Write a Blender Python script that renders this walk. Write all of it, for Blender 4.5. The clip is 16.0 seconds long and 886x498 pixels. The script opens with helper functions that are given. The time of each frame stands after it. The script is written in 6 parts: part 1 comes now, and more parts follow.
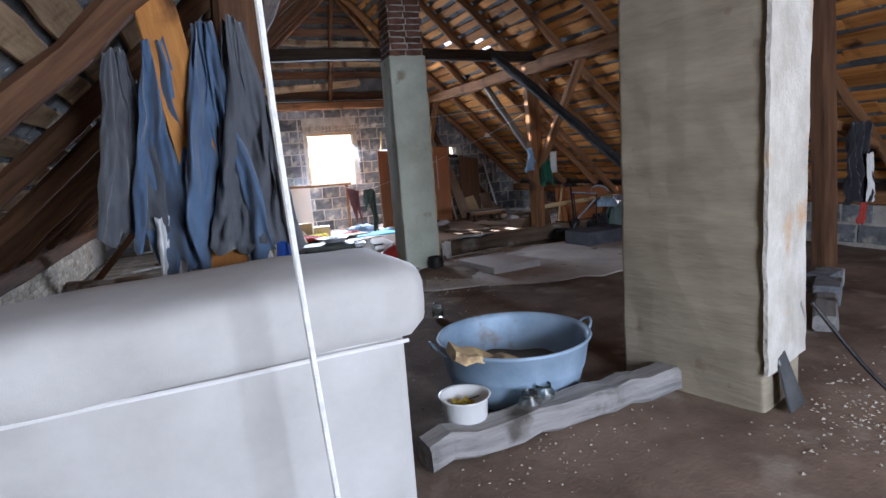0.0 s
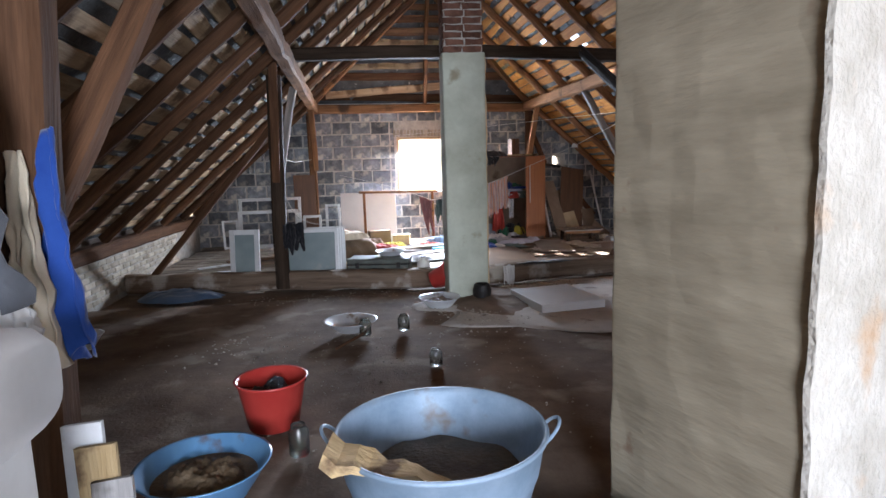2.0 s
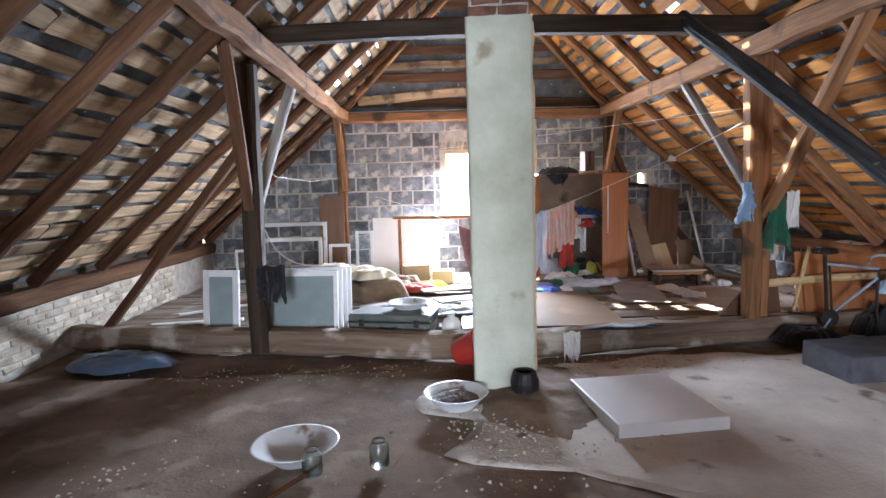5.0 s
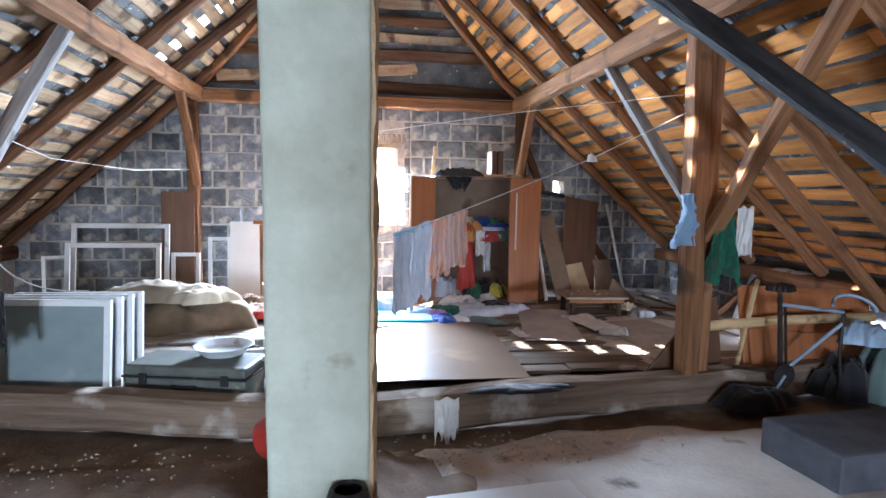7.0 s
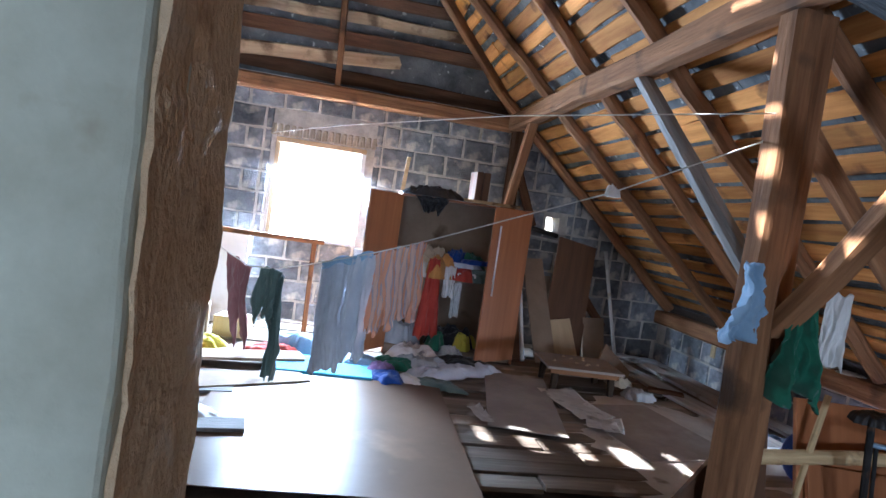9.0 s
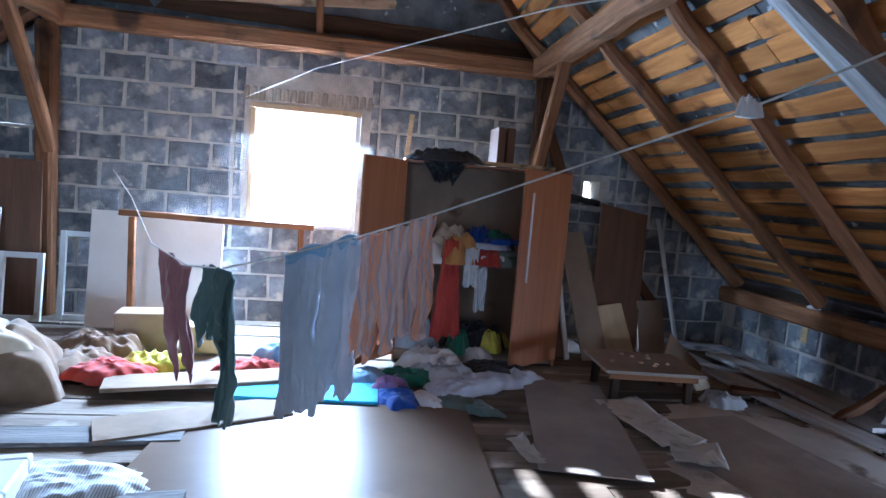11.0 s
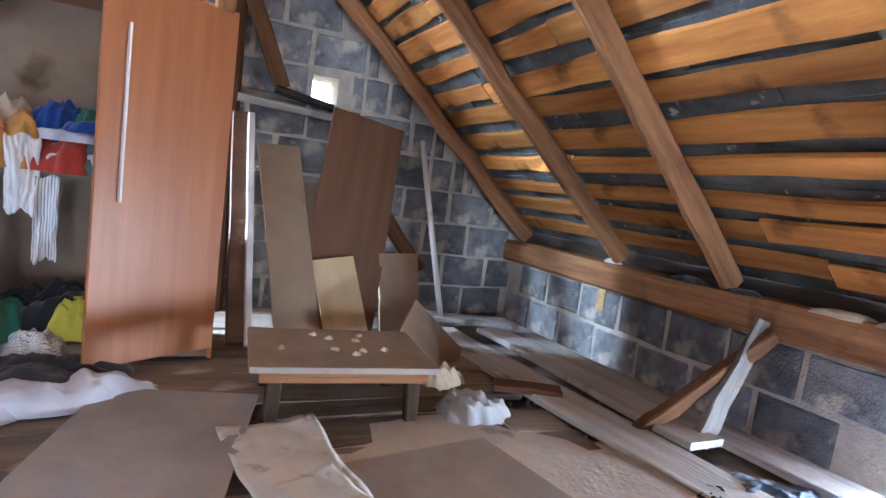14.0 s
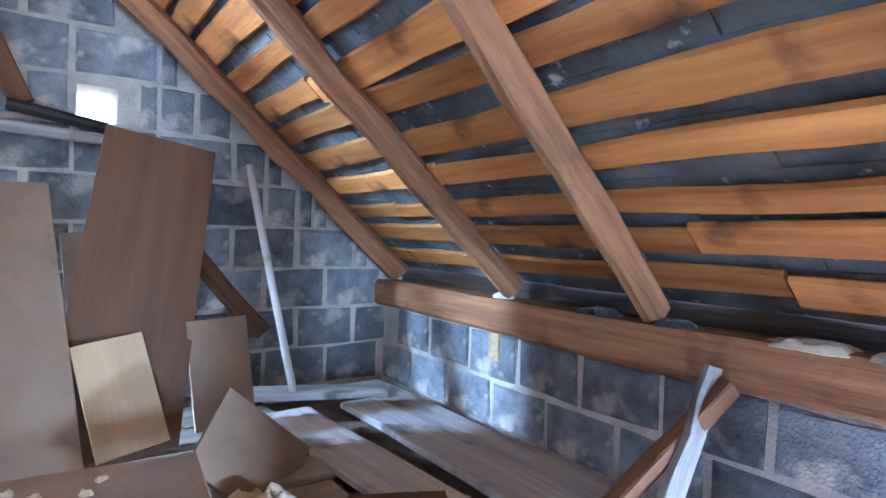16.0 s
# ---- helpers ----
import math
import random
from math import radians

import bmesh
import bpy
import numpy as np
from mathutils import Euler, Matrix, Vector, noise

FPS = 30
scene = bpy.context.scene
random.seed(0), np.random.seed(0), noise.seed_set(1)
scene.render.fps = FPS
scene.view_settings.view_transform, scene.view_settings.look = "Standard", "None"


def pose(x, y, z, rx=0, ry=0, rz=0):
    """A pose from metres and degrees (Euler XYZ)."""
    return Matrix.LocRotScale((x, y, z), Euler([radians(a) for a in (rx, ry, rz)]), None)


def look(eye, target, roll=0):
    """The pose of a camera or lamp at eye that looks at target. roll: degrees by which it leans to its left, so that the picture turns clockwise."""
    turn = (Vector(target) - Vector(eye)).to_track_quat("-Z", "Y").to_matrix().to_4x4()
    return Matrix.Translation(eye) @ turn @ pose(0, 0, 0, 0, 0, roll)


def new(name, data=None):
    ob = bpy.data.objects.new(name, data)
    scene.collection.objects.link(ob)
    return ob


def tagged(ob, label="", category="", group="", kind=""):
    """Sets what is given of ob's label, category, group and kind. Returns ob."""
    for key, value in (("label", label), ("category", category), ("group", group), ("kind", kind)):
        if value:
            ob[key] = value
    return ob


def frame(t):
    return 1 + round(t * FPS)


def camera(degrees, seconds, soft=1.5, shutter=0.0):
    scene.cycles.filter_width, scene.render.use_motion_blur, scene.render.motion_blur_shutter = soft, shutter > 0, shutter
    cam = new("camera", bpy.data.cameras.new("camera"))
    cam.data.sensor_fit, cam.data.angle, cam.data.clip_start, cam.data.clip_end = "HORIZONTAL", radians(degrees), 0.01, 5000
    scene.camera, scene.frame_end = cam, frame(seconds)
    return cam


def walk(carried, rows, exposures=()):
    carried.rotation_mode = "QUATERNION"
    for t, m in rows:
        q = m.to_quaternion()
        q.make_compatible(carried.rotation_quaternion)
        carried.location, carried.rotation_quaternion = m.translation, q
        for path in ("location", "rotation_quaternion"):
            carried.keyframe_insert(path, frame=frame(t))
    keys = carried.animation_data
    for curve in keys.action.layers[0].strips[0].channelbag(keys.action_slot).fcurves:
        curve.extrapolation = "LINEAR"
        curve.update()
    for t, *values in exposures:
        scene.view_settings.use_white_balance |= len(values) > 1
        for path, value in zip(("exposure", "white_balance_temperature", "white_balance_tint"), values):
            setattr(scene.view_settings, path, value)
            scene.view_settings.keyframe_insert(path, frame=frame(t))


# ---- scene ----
# The walk: seconds, eye x, y, z, then yaw, pitch and roll in degrees.
cam = camera(76.0, 16.0)
ROWS = [
    (0, -2.899, 0.022, 1.448, -23.12, -9.09, -4.23),
    (0.5, -2.399, 0.083, 1.447, -22.50, -7.85, -3.66),
    (1, -2.088, 0.141, 1.440, -19.89, -8.20, -2.36),
    (1.5, -1.819, 0.361, 1.468, -15.22, -8.38, -2.15),
    (2, -1.563, 0.607, 1.487, -9.08, -8.02, -1.69),
    (2.5, -1.339, 0.793, 1.462, -2.94, -7.44, -0.04),
    (3, -1.193, 1.086, 1.455, 2.60, -7.00, 0.84),
    (3.2, -1.126, 1.253, 1.459, 3.49, -7.25, 1.24),
    (5.3, -0.730, 3.016, 1.548, -3.61, -6.21, -2.94),
    (5.5, -0.666, 3.208, 1.549, -5.46, -6.99, -3.88),
    (6, -0.481, 3.591, 1.517, -7.84, -5.47, -5.47),
    (6.3, -0.336, 3.854, 1.507, -8.53, -4.89, -3.08),
    (6.5, -0.232, 4.035, 1.506, -8.60, -4.91, -2.25),
    (7, -0.122, 4.345, 1.483, -8.86, -5.61, 0.90),
    (7.5, 0.005, 4.790, 1.491, -9.98, -5.88, 2.38),
    (8, 0.135, 5.214, 1.476, -10.13, -4.99, 4.46),
    (8.5, 0.292, 5.620, 1.511, -10.06, -3.69, 6.60),
    (9, 0.311, 5.717, 1.519, -10.32, -3.29, 8.06),
    (11.3, 0.600, 7.100, 1.430, -9.10, -5.60, 4.00),
    (11.5, 0.660, 7.230, 1.430, -10.70, -5.50, 3.40),
    (12, 0.840, 7.490, 1.415, -15.40, -6.00, 3.60),
    (12.5, 1.185, 7.510, 1.375, -19.20, -5.30, 2.60),
    (13, 1.480, 7.840, 1.225, -23.00, -2.70, 1.50),
    (13.5, 1.780, 8.020, 1.105, -23.60, -3.40, 5.00),
    (14, 2.071, 8.532, 0.992, -25.06, -5.54, 7.05),
    (14.5, 2.212, 8.961, 0.977, -25.62, -7.34, 5.32),
    (15, 2.380, 9.189, 0.940, -26.22, -2.13, 3.57),
    (15.5, 2.518, 9.162, 0.938, -32.34, -3.08, 1.81),
    (16, 2.735, 9.199, 0.997, -34.58, -1.53, 1.55),
]


def eye_pose(x, y, z, yaw, pitch, roll):
    aim = pose(0, 0, 0, 0, 0, yaw) @ pose(0, 0, 0, 90 + pitch)
    return Matrix.Translation((x, y, z)) @ aim @ pose(0, 0, 0, 0, 0, roll)


walk(cam, [(r[0], eye_pose(*r[1:])) for r in ROWS], [(0.0, 2.2, 6300, 20), (2.0, 2.7, 6600, 20), (3.0, 3.05, 6700, 21), (5.5, 3.5, 6500, 19), (7.0, 3.5, 6000, 16), (9.0, 2.9, 5600, 14), (11.5, 2.5, 5000, 13), (12.5, 3.1, 5600, 14), (13.5, 4.2, 5900, 14), (14.5, 4.5, 5600, 12), (16.0, 5.0, 4800, 9)])

# ---- light ----
SUN_WAY = Vector((1.28, -0.62, -1.0)).normalized()
world = bpy.data.worlds.new("world")
scene.world = world
world.use_nodes = True
wn = world.node_tree
sky = wn.nodes.new("ShaderNodeTexSky")
sky.sky_type, sky.sun_disc = "NISHITA", False
sky.sun_elevation = math.asin(-SUN_WAY.z)
sky.sun_rotation = math.atan2(-SUN_WAY.x, -SUN_WAY.y)
background = wn.nodes["Background"]
background.inputs["Strength"].default_value = 0.15
wn.links.new(sky.outputs["Color"], background.inputs["Color"])

sun_data = bpy.data.lights.new("sun", "SUN")
sun_data.energy, sun_data.angle, sun_data.color = 5.0, radians(0.5), (1.0, 0.95, 0.86)
sun = new("sun", sun_data)
sun.matrix_world = look((0, 0, 0), SUN_WAY)


def window_light(name, eye, target, width, height, power, colour):
    data = bpy.data.lights.new(name, "AREA")
    data.shape, data.size, data.size_y = "RECTANGLE", width, height
    data.energy, data.color = power, colour
    ob = new(name, data)
    ob.matrix_world = look(eye, target)
    return ob


window_light("gable_window_daylight", (-0.02, 12.82, 1.6), (-0.02, 11.33, 0.26), 1.0, 1.0, 155, (0.66, 0.83, 1.0))
window_light("rear_window_daylight", (-1.3, -2.75, 1.55), (-1.3, 4, 0.9), 1.3, 1.3, 68, (0.74, 0.87, 1.0))
window_light("rear_door_daylight", (2.0, -2.75, 1.15), (2.0, 4, 0.6), 0.95, 1.9, 16, (0.66, 0.82, 1.0))


window_light("eaves_gap_daylight", (4.72, 9.2, 0.17), (3.2, 9.2, 0.5), 0.56, 0.26, 6, (0.8, 0.9, 1.0))


# ---- materials ----
def nodes_of(name):
    m = bpy.data.materials.new(name)
    m.use_nodes = True
    return m, m.node_tree.nodes, m.node_tree.links, m.node_tree.nodes["Principled BSDF"]


def ramp_of(n, stops):
    r = n.new("ShaderNodeValToRGB")
    while len(r.color_ramp.elements) < len(stops):
        r.color_ramp.elements.new(0.5)
    for e, (p, c) in zip(r.color_ramp.elements, stops):
        e.position, e.color = p, (*c, 1)
    return r


def surface(name, dark, light, scale=(6, 6, 6), fine=40.0, rough=0.85, bump=0.3, spots=None, spot_scale=3.0, spot_at=0.62, vary=0.25, metal=0.0, sheen=0.0):
    """Two scales of mottling, fine relief, and stains with a shape of their own."""
    m, n, k, b = nodes_of(name)
    co = n.new("ShaderNodeTexCoord")
    mp = n.new("ShaderNodeMapping")
    mp.inputs["Scale"].default_value = scale
    k.new(co.outputs["Object"], mp.inputs["Vector"])
    info = n.new("ShaderNodeObjectInfo")
    shift = n.new("ShaderNodeVectorMath")
    shift.operation = "ADD"
    far = n.new("ShaderNodeMath")
    far.operation, far.inputs[1].default_value = "MULTIPLY", 37.0
    k.new(info.outputs["Random"], far.inputs[0])
    k.new(mp.outputs["Vector"], shift.inputs[0])
    k.new(far.outputs[0], shift.inputs[1])
    big = n.new("ShaderNodeTexNoise")
    big.inputs["Scale"].default_value, big.inputs["Detail"].default_value, big.inputs["Roughness"].default_value = 1.0, 6.0, 0.65
    k.new(shift.outputs[0], big.inputs["Vector"])
    ramp = ramp_of(n, [(0.3, dark), (0.72, light)])
    k.new(big.outputs["Fac"], ramp.inputs["Fac"])
    colour = ramp.outputs["Color"]
    if spots:
        stain = n.new("ShaderNodeTexNoise")
        stain.inputs["Scale"].default_value, stain.inputs["Detail"].default_value = spot_scale, 5.0
        k.new(shift.outputs[0] if spot_scale < 0 else co.outputs["Object"], stain.inputs["Vector"])
        cut = ramp_of(n, [(spot_at - 0.04, (0, 0, 0)), (spot_at + 0.06, (1, 1, 1))])
        k.new(stain.outputs["Fac"], cut.inputs["Fac"])
        mix = n.new("ShaderNodeMix")
        mix.data_type = "RGBA"
        k.new(cut.outputs["Color"], mix.inputs["Factor"])
        k.new(colour, mix.inputs["A"])
        mix.inputs["B"].default_value = (*spots, 1)
        colour = mix.outputs["Result"]
    hsv = n.new("ShaderNodeHueSaturation")
    value = n.new("ShaderNodeMapRange")
    value.inputs["To Min"].default_value, value.inputs["To Max"].default_value = 1 - vary, 1 + vary
    k.new(info.outputs["Random"], value.inputs["Value"])
    k.new(value.outputs[0], hsv.inputs["Value"])
    k.new(colour, hsv.inputs["Color"])
    k.new(hsv.outputs["Color"], b.inputs["Base Color"])
    grain = n.new("ShaderNodeTexNoise")
    grain.inputs["Scale"].default_value, grain.inputs["Detail"].default_value = fine / max(scale), 4.0
    k.new(shift.outputs[0], grain.inputs["Vector"])
    both = n.new("ShaderNodeMath")
    both.operation = "ADD"
    k.new(grain.outputs["Fac"], both.inputs[0])
    k.new(big.outputs["Fac"], both.inputs[1])
    bp = n.new("ShaderNodeBump")
    bp.inputs["Strength"].default_value, bp.inputs["Distance"].default_value = bump, 0.02
    k.new(both.outputs[0], bp.inputs["Height"])
    k.new(bp.outputs["Normal"], b.inputs["Normal"])
    b.inputs["Roughness"].default_value, b.inputs["Metallic"].default_value = rough, metal
    b.inputs["Sheen Weight"].default_value = sheen
    b.inputs["Specular IOR Level"].default_value = 0.12 if rough > 0.78 else 0.5
    return m


def glassy(name, tint, rough=0.08, alpha=None):
    m, n, k, b = nodes_of(name)
    b.inputs["Base Color"].default_value = (*tint, 1)
    b.inputs["Roughness"].default_value = rough
    b.inputs["Transmission Weight"].default_value = 1.0
    b.inputs["IOR"].default_value = 1.45
    return m


GRAIN = (1.2, 16, 16)
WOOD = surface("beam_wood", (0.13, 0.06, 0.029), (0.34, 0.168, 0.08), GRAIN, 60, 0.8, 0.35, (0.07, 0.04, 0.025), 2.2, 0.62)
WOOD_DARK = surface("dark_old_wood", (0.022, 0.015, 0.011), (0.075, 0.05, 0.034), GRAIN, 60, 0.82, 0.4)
# Darker brown than beam_wood; west rafters and plate, several posts and struts.
WOOD_LEFT = surface("darker_brown_rafter_wood", (0.06, 0.03, 0.018), (0.17, 0.085, 0.045), GRAIN, 60, 0.85, 0.35)
WOOD_GREY = surface("weathered_grey_wood", (0.16, 0.155, 0.15), (0.36, 0.34, 0.32), GRAIN, 70, 0.85, 0.4, (0.09, 0.08, 0.07), 3.0, 0.66)
LATH = surface("orange_roof_lath", (0.28, 0.1, 0.026), (0.66, 0.3, 0.088), (0.9, 9, 9), 45, 0.8, 0.3, (0.09, 0.04, 0.02), 2.6, 0.63, 0.35)
LATH_PALE = surface("pale_roof_lath", (0.2, 0.125, 0.07), (0.5, 0.37, 0.235), (0.9, 9, 9), 45, 0.85, 0.35, (0.12, 0.075, 0.045), 3.0, 0.56, 0.4)
SLATE = surface("roof_slate", (0.04, 0.042, 0.044), (0.15, 0.155, 0.155), (3, 3, 3), 50, 0.9, 0.3, (0.42, 0.43, 0.42), 14.0, 0.68)
BLOCK = surface("slag_block", (0.11, 0.118, 0.13), (0.31, 0.325, 0.345), (7, 7, 7), 90, 0.95, 0.7, (0.48, 0.45, 0.4), 5.0, 0.575, 0.4)
MORTAR = surface("mortar", (0.38, 0.355, 0.31), (0.64, 0.6, 0.54), (9, 9, 9), 80, 0.95, 0.6)
EARTH = surface("clay_floor", (0.11, 0.076, 0.056), (0.28, 0.205, 0.155), (1.7, 1.7, 1.7), 45, 0.95, 0.28, (0.3, 0.25, 0.2), 2.3, 0.6, 0.0)
SAND = surface("pale_sand", (0.44, 0.4, 0.36), (0.66, 0.61, 0.55), (2.2, 2.2, 2.2), 40, 0.95, 0.4, (0.2, 0.16, 0.13), 4.0, 0.66, 0.0)
PALE_PLANK = surface("bleached_grey_plank", (0.34, 0.325, 0.31), (0.58, 0.56, 0.53), GRAIN, 70, 0.9, 0.4, (0.2, 0.17, 0.14), 3.0, 0.64, 0.15)
DUSTY_BEAM = surface("dusty_sill_wood", (0.11, 0.075, 0.052), (0.25, 0.18, 0.13), GRAIN, 60, 0.9, 0.45, (0.4, 0.35, 0.3), 3.0, 0.6, 0.1)
DEBRIS = surface("plaster_crumb", (0.24, 0.21, 0.17), (0.42, 0.38, 0.32), (30, 30, 30), 80, 0.95, 0.3)
BOARD_FLOOR = surface("dusty_floor_board", (0.15, 0.12, 0.095), (0.33, 0.28, 0.23), (1.0, 9, 9), 45, 0.9, 0.35, (0.42, 0.38, 0.33), 3.0, 0.66, 0.35)
CLAY_PLASTER = surface("clay_plaster", (0.22, 0.185, 0.13), (0.36, 0.31, 0.225), (1.4, 1.4, 7.0), 25, 0.95, 0.5, (0.2, 0.12, 0.08), 4.5, 0.7, 0.0)
MINT_PLASTER = surface("pale_green_limewash", (0.36, 0.37, 0.29), (0.56, 0.6, 0.5), (1.8, 1.8, 1.8), 30, 0.9, 0.35, (0.3, 0.27, 0.19), 3.5, 0.66, 0.0)
BROWN_PLASTER = surface("brown_plaster", (0.46, 0.32, 0.19), (0.6, 0.46, 0.3), (5, 5, 4), 45, 0.95, 0.9, (0.26, 0.17, 0.11), 4.5, 0.7, 0.0)
WHITE_LIME = surface("flaking_white_limewash", (0.42, 0.385, 0.32), (0.7, 0.665, 0.6), (3.5, 3.5, 3.0), 40, 0.9, 0.7, (0.5, 0.33, 0.2), 2.6, 0.62, 0.0)
SOOTY_BRICK = surface("sooty_brick", (0.07, 0.035, 0.025), (0.2, 0.1, 0.07), (8, 8, 8), 60, 0.95, 0.5, (0.25, 0.22, 0.2), 6.0, 0.66)
BRICK_PALE = surface("limewashed_brick", (0.3, 0.25, 0.19), (0.55, 0.49, 0.4), (5, 5, 5), 50, 0.95, 0.5, (0.28, 0.2, 0.14), 4.0, 0.64)
FABRIC_GREY = surface("pale_grey_upholstery", (0.4, 0.385, 0.36), (0.55, 0.535, 0.51), (2.5, 2.5, 2.5), 320, 0.95, 0.12, (0.3, 0.27, 0.24), 2.2, 0.7, 0.0, sheen=0.3)
ZINC = surface("galvanised_zinc", (0.2, 0.3, 0.4), (0.38, 0.5, 0.62), (4, 4, 4), 20, 0.55, 0.05, (0.22, 0.17, 0.12), 3.5, 0.68, 0.0, metal=0.15)
RED_PLASTIC = surface("red_plastic", (0.42, 0.03, 0.025), (0.55, 0.06, 0.045), (3, 3, 3), 20, 0.42, 0.04, (0.3, 0.1, 0.08), 6.0, 0.68, 0.0)
BLUE_ENAMEL = surface("blue_enamel", (0.1, 0.27, 0.5), (0.16, 0.37, 0.6), (3, 3, 3), 20, 0.3, 0.04, (0.16, 0.1, 0.07), 6.0, 0.7, 0.0)
WHITE_ENAMEL = surface("chipped_white_enamel", (0.55, 0.58, 0.6), (0.75, 0.77, 0.78), (4, 4, 4), 20, 0.3, 0.04, (0.2, 0.13, 0.08), 7.0, 0.66, 0.0)
WHITE_PLASTIC = surface("white_plastic", (0.66, 0.66, 0.63), (0.78, 0.78, 0.76), (3, 3, 3), 20, 0.4, 0.03, (0.5, 0.42, 0.28), 7.0, 0.68, 0.0)
YELLOW_STUFF = surface("yellow_residue", (0.5, 0.33, 0.03), (0.65, 0.45, 0.06), (10, 10, 10), 40, 0.6, 0.2)
WATER_DIRT = surface("brown_residue", (0.08, 0.055, 0.032), (0.24, 0.17, 0.1), (5, 5, 5), 40, 0.6, 0.6)
BLACK_FILM = surface("black_plastic_bag", (0.012, 0.012, 0.014), (0.04, 0.042, 0.045), (8, 8, 8), 30, 0.28, 0.5)
WHITE_PAINT = surface("worn_white_paint", (0.6, 0.61, 0.61), (0.78, 0.79, 0.79), (3, 3, 3), 30, 0.5, 0.12, (0.4, 0.36, 0.3), 5.0, 0.67, 0.08)
WHITE_BOARD = surface("white_board", (0.66, 0.66, 0.65), (0.78, 0.78, 0.77), (1.5, 1.5, 1.5), 20, 0.45, 0.03, (0.55, 0.5, 0.45), 2.0, 0.7, 0.0)
HARDBOARD = surface("glossy_hardboard", (0.14, 0.095, 0.066), (0.2, 0.14, 0.1), (1.0, 1.0, 1.0), 25, 0.33, 0.03, (0.26, 0.18, 0.12), 1.4, 0.62, 0.05)
HARDBOARD.node_tree.nodes["Principled BSDF"].inputs["Specular IOR Level"].default_value = 0.12
VENEER = surface("reddish_veneer", (0.3, 0.105, 0.04), (0.44, 0.175, 0.07), (14, 14, 0.8), 60, 0.42, 0.05, None, 3.0, 0.6, 0.04)
CHIP = surface("brown_chipboard", (0.2, 0.145, 0.1), (0.33, 0.245, 0.175), (2, 2, 2), 120, 0.8, 0.1, (0.12, 0.075, 0.045), 2.5, 0.66, 0.1)
DARK_BOARD = surface("dark_brown_board", (0.075, 0.035, 0.018), (0.16, 0.075, 0.036), (9, 9, 0.8), 60, 0.6, 0.1, None, 3.0, 0.6, 0.1)
PALE_BOARD = surface("pale_plywood", (0.45, 0.32, 0.18), (0.6, 0.45, 0.27), (8, 8, 1), 60, 0.7, 0.1, (0.3, 0.2, 0.1), 5.0, 0.7, 0.0)
DUSTY_TOP = surface("dusty_table_top", (0.27, 0.23, 0.2), (0.42, 0.37, 0.33), (3, 3, 3), 60, 0.8, 0.1, (0.4, 0.35, 0.3), 4.0, 0.66, 0.0)
GREY_MAT = surface("grey_floor_panel", (0.25, 0.24, 0.23), (0.4, 0.385, 0.37), (2, 2, 2), 60, 0.75, 0.12, (0.3, 0.27, 0.24), 3.0, 0.68, 0.1)
FOAM = surface("dark_grey_foam", (0.05, 0.052, 0.06), (0.1, 0.1, 0.115), (6, 6, 6), 160, 0.98, 0.3)
PAPER = surface("old_newspaper", (0.5, 0.49, 0.46), (0.7, 0.69, 0.66), (6, 6, 6), 60, 0.9, 0.15, (0.3, 0.29, 0.28), 9.0, 0.62, 0.1)
BLACK_METAL = surface("black_iron", (0.015, 0.015, 0.016), (0.05, 0.045, 0.042), (6, 6, 6), 40, 0.55, 0.2, (0.14, 0.07, 0.035), 6.0, 0.66, 0.0, metal=0.6)
SUITCASE = surface("worn_grey_green_case", (0.06, 0.07, 0.06), (0.14, 0.15, 0.13), (4, 4, 4), 60, 0.6, 0.15, (0.3, 0.26, 0.2), 4.0, 0.7, 0.0)
TAR = surface("charred_pole", (0.014, 0.014, 0.015), (0.07, 0.07, 0.072), (2, 14, 14), 60, 0.8, 0.5, (0.4, 0.39, 0.37), 16.0, 0.72, 0.0)
PALE_WOOD = surface("pale_split_wood", (0.4, 0.27, 0.13), (0.62, 0.46, 0.26), GRAIN, 60, 0.85, 0.5, (0.16, 0.1, 0.06), 6.0, 0.62)
ROPE = surface("white_washing_line", (0.5, 0.49, 0.46), (0.7, 0.69, 0.66), (30, 30, 30), 200, 0.9, 0.3)
DIRTY_GLASS = glassy("dusty_glass", (0.75, 0.8, 0.78), 0.25)


def cloth(name, c, c2=None):
    c2 = c2 or tuple(min(1, v * 1.35 + 0.01) for v in c)
    return surface(name, c, c2, (4, 4, 4), 220, 0.95, 0.15, None, 3.0, 0.6, 0.0, sheen=0.25)


DENIM = cloth("blue_denim", (0.05, 0.085, 0.145), (0.095, 0.15, 0.235))
GREY_CLOTH = cloth("dark_grey_cloth", (0.055, 0.06, 0.07), (0.1, 0.105, 0.115))
WHITE_CLOTH = cloth("white_cloth", (0.6, 0.58, 0.55), (0.76, 0.75, 0.73))
CREAM_CLOTH = cloth("cream_cloth", (0.5, 0.42, 0.3), (0.66, 0.58, 0.45))
ROYAL_CLOTH = cloth("royal_blue_cloth", (0.012, 0.045, 0.22), (0.025, 0.08, 0.32))
ORANGE_CLOTH = cloth("orange_cloth", (0.48, 0.22, 0.06), (0.58, 0.3, 0.09))
# Brightened: window light shining through the trousers is put into this colour.
LILAC_CLOTH = cloth("pale_blue_grey_cloth", (0.44, 0.47, 0.56), (0.6, 0.63, 0.71))
RED_CLOTH = cloth("red_cloth", (0.32, 0.035, 0.025), (0.46, 0.06, 0.04))
GREEN_CLOTH = cloth("dark_green_cloth", (0.015, 0.09, 0.055), (0.03, 0.15, 0.09))
